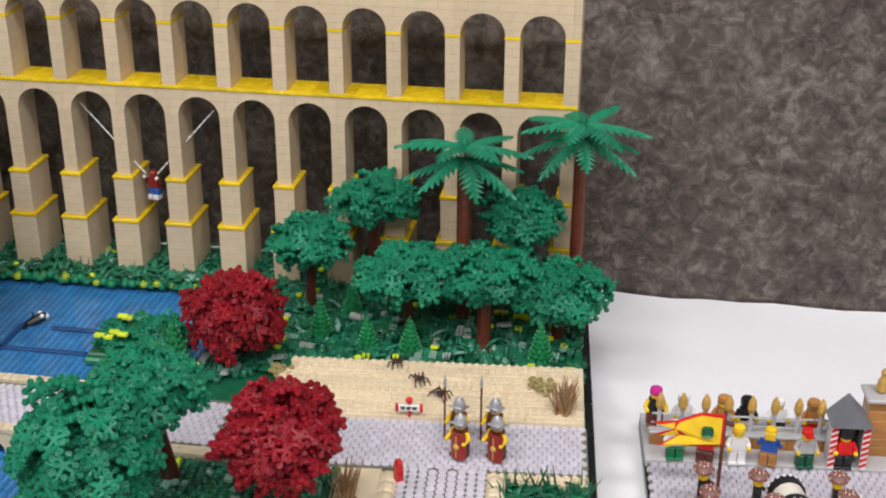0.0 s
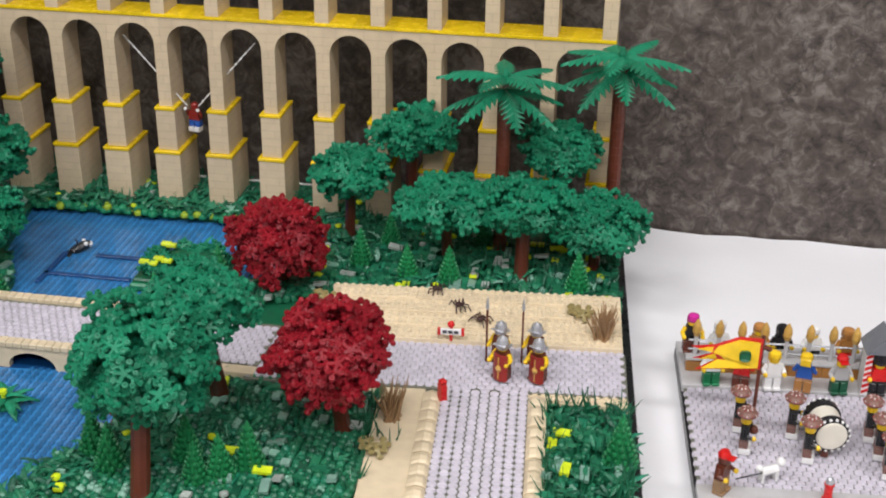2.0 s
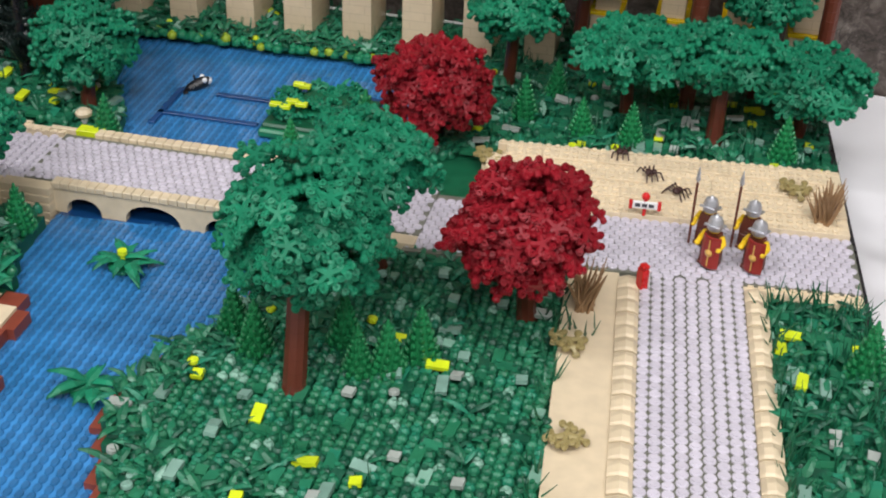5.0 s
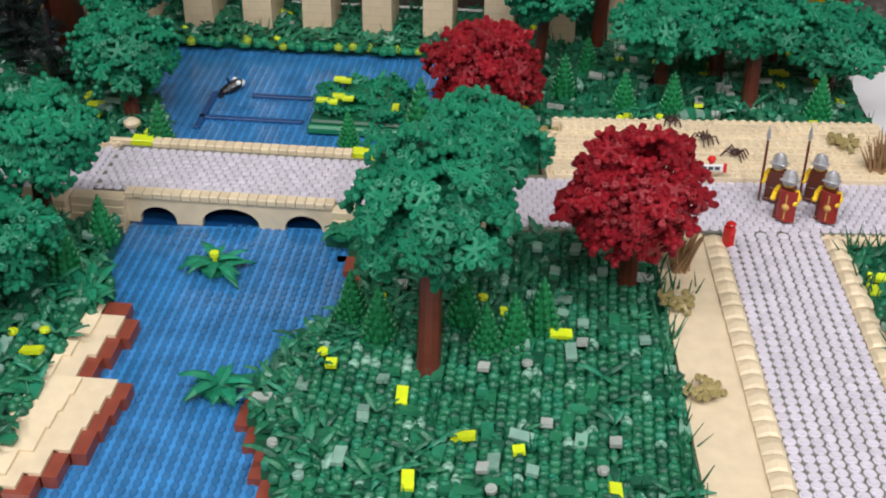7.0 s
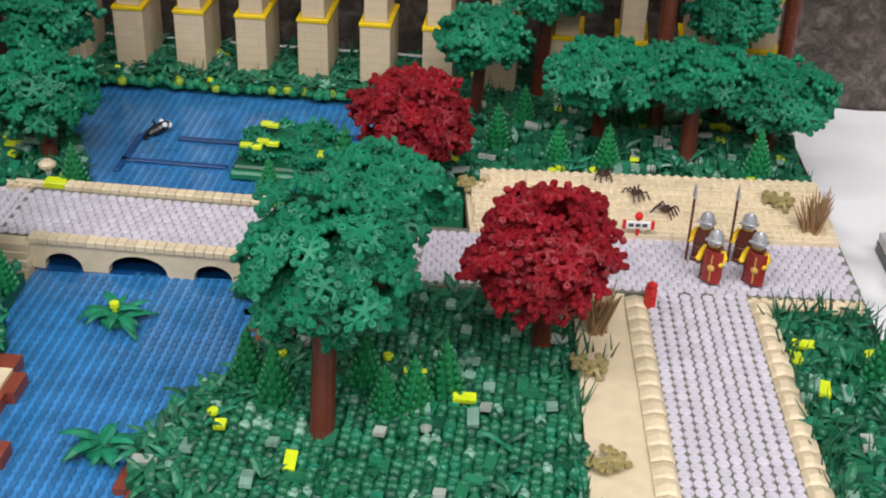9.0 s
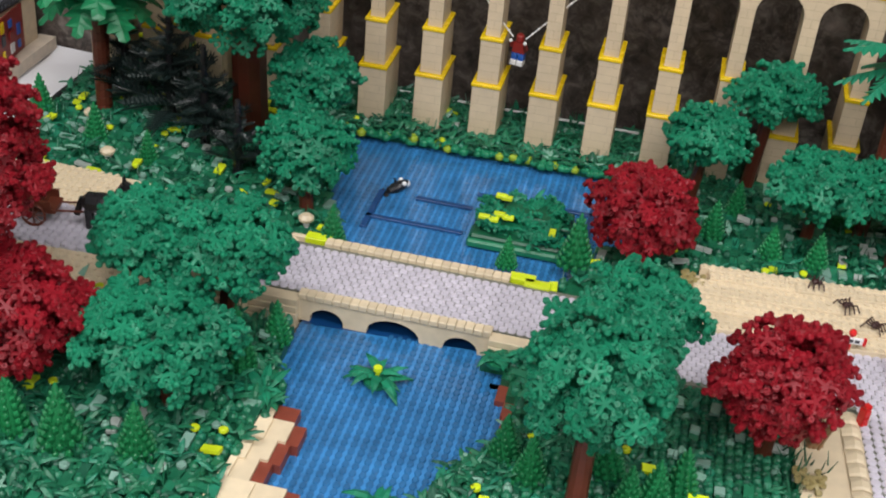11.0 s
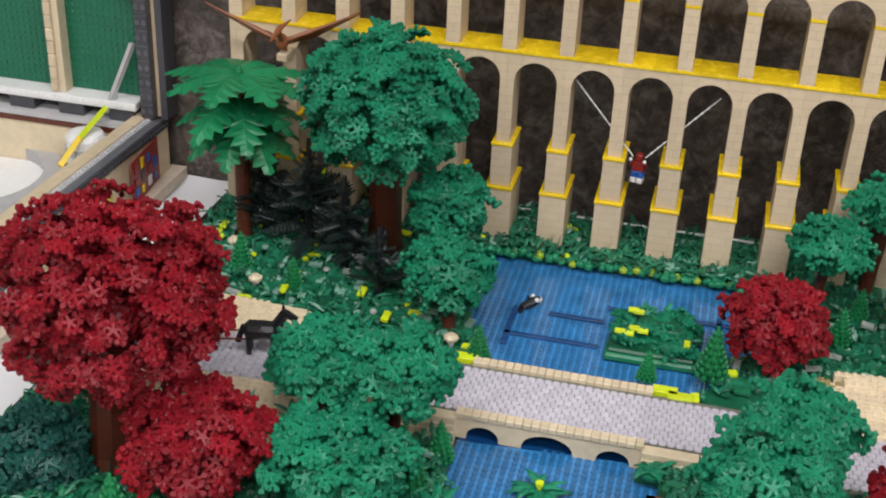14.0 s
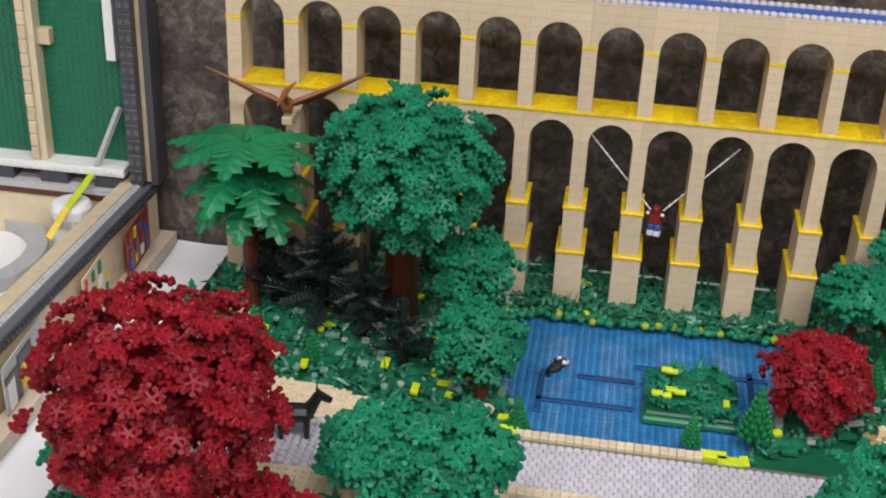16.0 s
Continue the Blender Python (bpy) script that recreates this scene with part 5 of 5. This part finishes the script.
# ---- parade square on the sheet ----
plaza = thing("parade_square", "grey paved square with a dark base", "square", TURNED, kind="structure")
part("base", make(box, 0.2235, 0.78, -0.118, 0.165, 0.0, 0.010), BLACK, plaza)
part("pavement", make(box, 0.224, 0.78, -0.1175, -0.072, 0.0101, 0.0168, bev=0.0004), GREYT, plaza, "flat grey pavement")
part("pavement", make(box, 0.224, 0.78, 0.083, 0.165, 0.0101, 0.0185, bev=0.0004), GREYT, plaza, "flat grey pavement")
# bed of the square, dark colour standing for shade between the rounds
part("paving_bed", make(box, 0.226, 0.78, -0.0718, 0.0828, 0.0101, 0.0145), GAP_SHADE, plaza)
bt = Batch()
n = 0
for j in range(22):
    for i in range(66):
        x, y = 0.2285 + i * 0.0081 + (0.004 if j % 2 else 0), -0.068 + j * 0.0070
        if x < 0.43 and n < 290 and j < 13:
            round_plate(plaza, x, y, 0.0126)
            n += 1
        elif x < 0.775:
            bt.add(ROUND, Matrix.Translation((x, y, 0.0126)))
tagged(bt.put("paving_round", GREY, plaza), kind="stuff")
part("grating", make(box, 0.375, 0.392, -0.096, -0.090, 0.0169, 0.0174), DGREY, plaza, "dark drain grating")

fence = thing("palace_fence", "low orange-brown wall with grey pickets and gold tips", "fence", TURNED @ pose(0, 0, 0.0186, 0, 0, 0))
for i in range(12):
    x = 0.229 + i * 0.0162
    if x + 0.0158 < 0.425:
        part("wall_block", make(box, x, x + 0.0158, 0.108, 0.122, 0, 0.012, bev=0.0004), ORANGE, fence, "orange-brown wall block")
part("coping", make(box, 0.228, 0.424, 0.107, 0.123, 0.0122, 0.0152, bev=0.0005), GREYT, fence)
for i in range(9):
    x = 0.237 + i * 0.0215
    part("picket", make(rod, (x, 0.115, 0.0153), (x, 0.115, 0.036), 0.0021, 7), GREYT, fence)
    part("tip", make(lathe, [(0.0026, 0.036), (0.0044, 0.041), (0.0038, 0.048), (0.0010, 0.054)], 8, (x, 0.115, 0)), GOLD, fence, "gold tip")
for z in (0.021, 0.031):
    part("rail", make(rod, (0.230, 0.115, z), (0.424, 0.115, z), 0.0010, 6), SILVER, fence)
pil = thing("gate_pillar", "orange-brown brick gate pillar with a grey cap", "pillar", TURNED @ pose(0.440, 0.118, 0.0186))
for k in range(6):
    part("course", make(box, -0.012, 0.012, -0.012, 0.012, k * 0.0097, k * 0.0097 + 0.0095, bev=0.0004), ORANGE, pil)
part("cap", make(box, -0.0155, 0.0155, -0.0155, 0.0155, 0.0583, 0.0625, bev=0.001), GREYT, pil, "grey cap")
part("finial", make(lathe, [(0.003, 0.0626), (0.0058, 0.066), (0.0050, 0.075), (0.0025, 0.080), (0.0035, 0.084), (0.001, 0.088)], 9), GOLD, pil, "gold finial")
part("finial_arm", make(rod, (0, 0, 0.083), (0.011, 0, 0.085), 0.0022, 6), GOLD, pil)
box2 = thing("sentry_box", "red and white striped sentry box with a grey roof", "sentry box", TURNED @ pose(0.408, 0.094, 0.0186))
part("back", make(box, -0.0155, 0.0155, 0.010, 0.013, 0, 0.046), BLACK, box2)
for s in (-1, 1):
    sd = part("side", make(box, s * 0.0145 - 0.0015, s * 0.0145 + 0.0015, -0.010, 0.010, 0, 0.046), WHITE, box2, "white side with red stripes")
    fr = part("front_post", make(box, s * 0.0145 - 0.0032, s * 0.0145 + 0.0032, -0.0125, -0.0101, 0, 0.046), WHITE, box2)
    for k in range(7):
        bm = bmesh.new()
        vs = box(bm, s * 0.0145 - 0.0031, s * 0.0145 + 0.0031, -0.0131, -0.0126, 0.002 + k * 0.0062, 0.005 + k * 0.0062)
        for v in vs:
            if v.co.x > s * 0.0145:
                v.co.z += 0.003
        part("stripe", bm, BRED, fr, "red stripe")
bm = bmesh.new()
pts = [(-0.019, 0.046), (0.019, 0.046), (0.0, 0.066)]
a = [bm.verts.new((x, -0.016, z)) for x, z in pts]
c = [bm.verts.new((x, 0.015, z)) for x, z in pts]
bm.faces.new(a)
bm.faces.new(c[::-1])
for i in range(3):
    bm.faces.new((a[i], c[i], c[(i + 1) % 3], a[(i + 1) % 3]))
bmesh.ops.recalc_face_normals(bm, faces=bm.faces)
part("roof", bm, plastic("slate_grey", (0.17, 0.18, 0.20), 0.35), box2, "grey pitched roof")
figure("toy guard in a red coat and tall black hat", TURNED @ pose(0.405, 0.086, 0.0186), BLACK, BRED, BRED, SKIN, "bearskin", BLACK)
for i, (x, y, lg, to, ht, hm, lb) in enumerate(((0.119, -0.279, LEAFB, WHITE, "hair", WHITE, "white and green"), (0.147, -0.281, BROWNP, BRED, "cap", BRED, "red"), (0.176, -0.277, WHITE, WHITE, "hair", SKIN, "white with yellow hair"), (0.205, -0.276, ORANGE, BLUE, "hair", SKIN, "blue and orange"), (0.238, -0.273, GDARK, GREYT, "cap", BRED, "grey and dark green"))):
    figure("toy onlooker dressed in " + lb, pose(x, y, 0.0186, 0, 0, 170 if i % 2 else 10), lg, to, to, SKIN, ht, hm)
figure("toy lady with magenta hair sitting on the wall", pose(0.099, -0.245, 0.033, 0, 0, 10), BROWNP, BLACK, SKIN, SKIN, "hair", PINK)
for i, (u, m1, m2) in enumerate(((0.262, WHITE, SILVER), (0.300, ORANGE, WHITE), (0.322, BLACK, WHITE), (0.352, WHITE, BLACK), (0.385, ORANGE, BRED))):
    figure("toy onlooker behind the fence", TURNED @ pose(u, 0.137, 0.0186, 0, 0, 5), m2, m1, m1, SKIN if i % 2 else m1, "hair", m1)


def pipes(bm, mi):
    ball(bm, (0.004, -0.007, 0.020), 0.0042, mi(BROWNP))
    for k in (-1, 0, 1):
        rod(bm, (0.004 + 0.001 * k, -0.006, 0.022), (0.007 + 0.004 * k, -0.001, 0.036), 0.0007, 5, mi(BLACK))


def drum(bm, mi):
    lathe(bm, [(0.0078, -0.004), (0.0082, -0.003), (0.0075, -0.0028), (0.0075, 0.005), (0.0082, 0.0052), (0.0080, 0.0066)], 14, (0, -0.0135, 0.016), mi(WHITE))
    lathe(bm, [(0.0079, -0.0005), (0.0079, 0.0025)], 14, (0, -0.0135, 0.016), mi(BROWNP))


MARCH = [(0.142, -0.350, (pipes,)), (0.146, -0.384, (pipes,)), (0.189, -0.352, ()), (0.200, -0.388, ()), (0.257, -0.345, (drum,)), (0.262, -0.372, (drum,)), (0.266, -0.400, (drum,)), (0.311, -0.342, (drum,)), (0.315, -0.368, (drum,)), (0.320, -0.396, (drum,)), (0.362, -0.345, (pipes,)), (0.366, -0.375, (pipes,))]
for i, (x, y, ex) in enumerate(MARCH):
    figure("marching toy bandsman in a plaid cap and kilt", pose(x, y, 0.0175, 0, 0, 84), TAR, BLACK, BLACK, SKIN, "tam", TAR, ex, "toy_bandsman", "toy figure", "marching band", feet=WHITE)
bass = thing("bass_drum", "long white bass drum with black and white scalloped hoops", "drum", pose(0.216, -0.366, 0.0175))
axis = pose(0, 0, 0.0235, 90, 0, 10)
shell = part("drum_shell", make(lathe, [(0.0120, -0.019), (0.0136, -0.0185), (0.0140, -0.015), (0.0140, 0.015), (0.0136, 0.0185), (0.0120, 0.019)], 24, m=axis), plastic("ivory_drum", (0.74, 0.70, 0.60), 0.35, 0.05), bass)
for z in (-0.0135, 0.0135):
    hoop = part("hoop", make(lathe, [(0.0142, z - 0.0045), (0.0160, z - 0.004), (0.0160, z + 0.004), (0.0142, z + 0.0045)], 24, m=axis), BLACK, shell, "black hoop")
    bm = bmesh.new()
    for k in range(18):
        a = 2 * math.pi * k / 18
        ball(bm, axis @ Vector((0.0158 * math.cos(a), 0.0158 * math.sin(a), z + (0.0036 if z > 0 else -0.0036))), 0.0015, seg=6)
    tagged(part("scallops", bm, WHITE, shell, "white scalloped edge"), kind="stuff")
part("carrier", make(box, -0.003, 0.003, -0.016, 0.016, 0.0, 0.0085), BROWNP, bass)
fl = thing("flag", "yellow flame-tailed flag with red edges on a brown pole", "flag", pose(0.158, -0.322, 0.0175, 0, 0, 4))
part("pole", make(rod, (0, 0, 0), (0, 0, 0.082), 0.0017, 7), BROWNP, fl)
part("crossbar", make(rod, (0.008, 0, 0.068), (-0.012, 0, 0.076), 0.0022, 6), BROWNP, fl)


def cloth(bm, k, y):
    pts = [(0, 0.074), (-0.020, 0.0745), (-0.040, 0.0690), (-0.060, 0.066), (-0.042, 0.0635), (-0.058, 0.058), (-0.038, 0.0585), (-0.055, 0.051), (-0.028, 0.0515), (0, 0.0530)]
    cx0, cz0 = -0.020, 0.063
    pts = [(cx0 * 1.05 + (x - cx0) * (1 - 1.3 * (1 - k) / 1.6) * 1.05, cz0 + (z - cz0) * k * 1.5) for x, z in pts]
    a = [bm.verts.new((x, y + 0.003 * math.sin(x * 160), z)) for x, z in pts]
    c = [bm.verts.new((x, y + 0.0009 + 0.003 * math.sin(x * 160), z)) for x, z in pts]
    bm.faces.new(a)
    bm.faces.new(c[::-1])
    for i in range(len(pts)):
        bm.faces.new((a[i], c[i], c[(i + 1) % len(pts)], a[(i + 1) % len(pts)]))


part("cloth", make(cloth, 1.0, -0.002), BRED, fl, "red flag edge")
part("field", make(cloth, 0.84, -0.0032), SKIN, fl, "yellow flag field")
part("emblem", make(box, -0.020, -0.010, -0.0060, -0.0052, 0.058, 0.068, bev=0.002), GDARK, fl, "dark green emblem")
figure("toy walker in a brown coat and red cap", pose(0.125, -0.447, 0.0168, 0, 0, 60), DTAN, BROWNP, BROWNP, BROWNP, "cap", BRED)
bm = bmesh.new()
rod(bm, (-0.008, 0, 0.010), (0.007, 0, 0.011), 0.0042, 8)
ball(bm, (0.010, 0, 0.017), 0.0042)
ball(bm, (-0.010, 0, 0.014), 0.0032)
for x in (-0.007, 0.006):
    for s in (-1, 1):
        rod(bm, (x, s * 0.0025, 0.009), (x, s * 0.0025, 0.0), 0.0016, 6)
tagged(part("toy_dog", bm, WHITE, at=pose(0.166, -0.424, 0.0168, 0, 0, 25)), "white toy dog on a black lead", "toy dog")
tagged(part("dog_lead", make(rod, (0.136, -0.452, 0.034), (0.160, -0.428, 0.026), 0.0006, 5), BLACK), "thin black lead between walker and dog", "lead")
hyd = thing("fire_hydrant", "bright red hydrant with a grey top", "hydrant", pose(0.213, -0.443, 0.0169))
part("body", make(lathe, [(0.0048, 0), (0.0048, 0.0015), (0.0036, 0.002), (0.0036, 0.014), (0.0044, 0.0145), (0.0044, 0.017)], 10), BRED, hyd)
part("top", make(lathe, [(0.0040, 0.017), (0.0030, 0.021), (0.0010, 0.023)], 10), SILVER, hyd)

# ---- the case beside the model ----
GREYD = plastic("worn_dark_grey", (0.12, 0.12, 0.14), 0.35)
LIDG = plastic("baseplate_teal_green", (0.008, 0.135, 0.07), 0.35, 0.1)
case = thing("brick_case", "large brick-built folding case with tan and grey walls", "case", pose(0.016, 0, 0) @ Matrix.Diagonal((1, 1, 1.10, 1)))


def cx_at(y):
    return -1.116 + 0.058 * (y - 0.075)


bm = bmesh.new()
prism(bm, [(-1.155, 0.086), (cx_at(0.075), 0.078), (cx_at(-0.70), -0.70), (-1.205, -0.70)], 0.012, 0.070)
part("side_wall", bm, TANP, case, "tan side wall")
bm = bmesh.new()
prism(bm, [(-1.157, 0.088), (cx_at(0.075) + 0.002, 0.080), (cx_at(-0.70) + 0.002, -0.702), (-1.207, -0.702)], 0.0702, 0.079)
part("wall_trim", bm, DGREY, case, "dark grey trim")
bm = bmesh.new()
prism(bm, [(-1.150, 0.086), (cx_at(0.075) - 0.018, 0.078), (cx_at(-0.70) - 0.018, -0.70), (-1.200, -0.70)], 0.0792, 0.086)
part("wall_top", bm, TANP, case, "tan top tiles")
bm = bmesh.new()
prism(bm, [(cx_at(0.075) - 0.0178, 0.078), (cx_at(0.075) - 0.009, 0.078), (cx_at(-0.70) - 0.009, -0.70), (cx_at(-0.70) - 0.0178, -0.70)], 0.0792, 0.0845)
part("wall_rim", bm, GREYT, case, "light grey studded rim")
bm = bmesh.new()
prism(bm, [(cx_at(0.075) - 0.0088, 0.078), (cx_at(0.075) + 0.001, 0.078), (cx_at(-0.70) + 0.001, -0.70), (cx_at(-0.70) - 0.0088, -0.70)], 0.0792, 0.0825)
part("wall_rim", bm, GREYD, case, "dark grey outer rim")
bt = Batch()
for i in range(96):
    y = 0.070 - i * 0.008
    bt.add(STUD, pose(cx_at(y) - 0.0134, y, 0.0845))
tagged(bt.put("rim_studs", GREYT, case), kind="stuff")
bt = Batch()
for i in range(96):
    y = 0.070 - i * 0.008
    bt.add(STUD, pose(cx_at(y) + 0.002, y, 0.0750, 0, 90, 0))
tagged(bt.put("trim_studs", DGREY, case), kind="stuff")
bm = bmesh.new()
prism(bm, [(-1.157, 0.088), (cx_at(0.075) + 0.003, 0.081), (cx_at(-0.70) + 0.003, -0.703), (-1.207, -0.703)], 0.0, 0.0118)
part("wall_foot", bm, DGREY, case, "dark grey foot")
cols = (DRED, BLUE, YEL, DRED, BLUE, DRED, YEL, BLUE)
for grp, y0 in ((0, 0.046), (1, -0.065)):
    pn = part("picture_panel", make(box, 0, 0.0015, -0.084, 0.0, 0.016, 0.068), DRED if grp == 0 else SAND, case, "picture panel of coloured tiles", pose(cx_at(y0) + 0.0002, y0, 0, 0, 0, 3.3))
    rnd = random.Random(grp + 2)
    for k in range(11):
        yy, zz, w, h = -0.078 + (k % 4) * 0.020, 0.022 + (k // 4) * 0.015, rnd.uniform(0.005, 0.011), rnd.uniform(0.007, 0.013)
        part("tile", make(box, 0.0016, 0.003, yy, yy + w, zz, zz + h), rnd.choice((BLUE, YEL, WHITE, DRED, DGREY) if grp == 0 else (WHITE, BLUE, BRED, LEAFB, YEL)), pn)
pn = part("picture_panel", make(box, 0, 0.0015, -0.10, 0.0, 0.016, 0.066), GREYT, case, "grey panel with yellow window", pose(cx_at(-0.225) + 0.0002, -0.225, 0, 0, 0, 3.3))
for ya, za, w, h, m in ((-0.060, 0.022, 0.022, 0.026, YEL), (-0.092, 0.018, 0.014, 0.030, WHITE), (-0.026, 0.018, 0.016, 0.028, WHITE), (-0.066, 0.048, 0.034, 0.012, DGREY), (-0.098, 0.047, 0.03, 0.006, DGREY), (-0.078, 0.018, 0.014, 0.03, DGREY), (-0.036, 0.018, 0.008, 0.03, DGREY)):
    part("tile", make(box, 0.0016, 0.003, ya, ya + w, za, za + h), m, pn)
part("floor_panel", make(box, -1.75, -1.19, -0.70, 0.05, 0.002, 0.010), WHITE, case, "white floor")
part("back_wall", make(box, -1.75, -1.158, 0.052, 0.086, 0.002, 0.062), SAND, case, "tan inner wall")
part("back_band", make(box, -1.75, -1.158, 0.050, 0.088, 0.0622, 0.070), BROWNP, case, "reddish brown band")
part("back_ledge", make(box, -1.75, -1.158, 0.048, 0.089, 0.0702, 0.077), GREYT, case, "grey ledge")
for k in range(8):
    part("hinge_brick", make(box, -1.185 - k * 0.07, -1.150 - k * 0.07, 0.055, 0.086, 0.0772, 0.0925, bev=0.0006), DGREY, case, "dark grey brick")
part("lid_beam", make(box, -1.75, -1.146, 0.052, 0.088, 0.0928, 0.102, bev=0.0006), WHITE, case, "white beam")
bt = Batch()
for i in range(74):
    bt.add(STUD, pose(-1.15 - i * 0.008, 0.0525, 0.0975, 90, 0, 0))
tagged(bt.put("beam_studs", WHITE, case), kind="stuff")
lid = part("lid_panel", make(box, -1.75, -1.146, 0.080, 0.088, 0.1022, 0.62), LIDG, case, "upright green studded baseplate")
bt = Batch()
for i in range(38):
    for j in range(36):
        bt.add(STUD, pose(-1.155 - i * 0.008, 0.080, 0.107 + j * 0.008, 90, 0, 0))
tagged(bt.put("baseplate_studs", LIDG, lid), kind="stuff")
part("lid_post", make(box, -1.263, -1.245, 0.060, 0.0798, 0.1022, 0.62, bev=0.0006), SANDB, case, "tan post")
for k in range(34):
    part("post_plate", make(box, -1.2635, -1.2535, 0.0560, 0.0598, 0.103 + k * 0.0155, 0.103 + k * 0.0155 + 0.0148, bev=0.001), TANP, case)
part("lid_post", make(box, -1.2448, -1.230, 0.068, 0.0798, 0.235, 0.252), TANP, case, "tan bracket")
part("lid_post", make(box, -1.160, -1.149, 0.064, 0.0798, 0.225, 0.30), WHITE, case, "white post")
for k in range(30):
    part("corner_brick", make(box, -1.1385, -1.1215, 0.052, 0.088, 0.0868 + k * 0.0178, 0.0868 + k * 0.0178 + 0.0174, bev=0.0008), DGREY, case, "dark grey corner brick")
    for q in (-1.1345, -1.1255):
        part("stud", make(lathe, [(0.0032, 0), (0.0032, 0.0016), (0.0020, 0.0017), (0.0020, 0.0006)], 9, m=pose(q, 0.052, 0.0955 + k * 0.0178, 90, 0, 0)), GREYD, case)
part("corner_strip", make(box, -1.1213, -1.113, 0.064, 0.088, 0.0868, 0.62), TANP, case, "tan strip")
part("corner_strip", make(box, -1.1128, -1.104, 0.056, 0.088, 0.0868, 0.62), DGREY, case, "dark grey strip")
strut = thing("support_strut", "clear and lime strut propping the lid of the case", "strut", pose(0.016, 0, 0.008))
part("upper_bar", make(rod, (-1.188, 0.055, 0.088), (-1.150, 0.066, 0.180), 0.0042, 4), GREYT, strut, "clear grey bar")
part("lower_bar", make(rod, (-1.199, -0.004, 0.072), (-1.188, 0.055, 0.094), 0.0048, 4), LIME, strut, "lime bar")
part("foot_bar", make(rod, (-1.208, -0.038, 0.050), (-1.198, -0.002, 0.074), 0.0050, 4), YEL, strut, "yellow bar")
drumw = thing("white_round_building", "round white brick-built tower with square openings", "tower", pose(-1.187, 0.022, 0.0112))
part("shell", make(lathe, [(0.025, 0), (0.025, 0.062), (0.022, 0.067), (0.016, 0.069)], 18), WHITE, drumw)
for k in range(6):
    part("opening", make(box, -0.004, 0.004, -0.0262, -0.0245, 0.042, 0.052), GREYT, drumw, "", pose(0, 0, 0, 0, 0, -60 + k * 24))
ring = thing("round_track", "light grey round track curving inside the case", "track", pose(-1.319, -0.03, 0.0112))
bm = bmesh.new()
seg = 40
for (ra, rb, z0, z1) in ((0.086, 0.110, 0, 0.016),):
    rr = [[bm.verts.new((r * math.cos(2 * math.pi * i / seg), r * math.sin(2 * math.pi * i / seg), z)) for i in range(seg)] for r, z in ((ra, z0), (rb, z0), (rb, z1), (ra, z1))]
    for a, c in zip(rr, rr[1:] + rr[:1]):
        for i in range(seg):
            bm.faces.new((a[i], a[(i + 1) % seg], c[(i + 1) % seg], c[i]))
part("ring", bm, GREYT, ring)
plank = tagged(part("wooden_plank", make(prism, [(-1.104, 0.090), (-1.082, 0.090), (-1.112, -0.70), (-1.136, -0.70)], 0.0, 0.016), plastic("pale_wood", (0.66, 0.56, 0.44), 0.6, 0.12)), "pale wooden plank lying on the sheet", "plank")
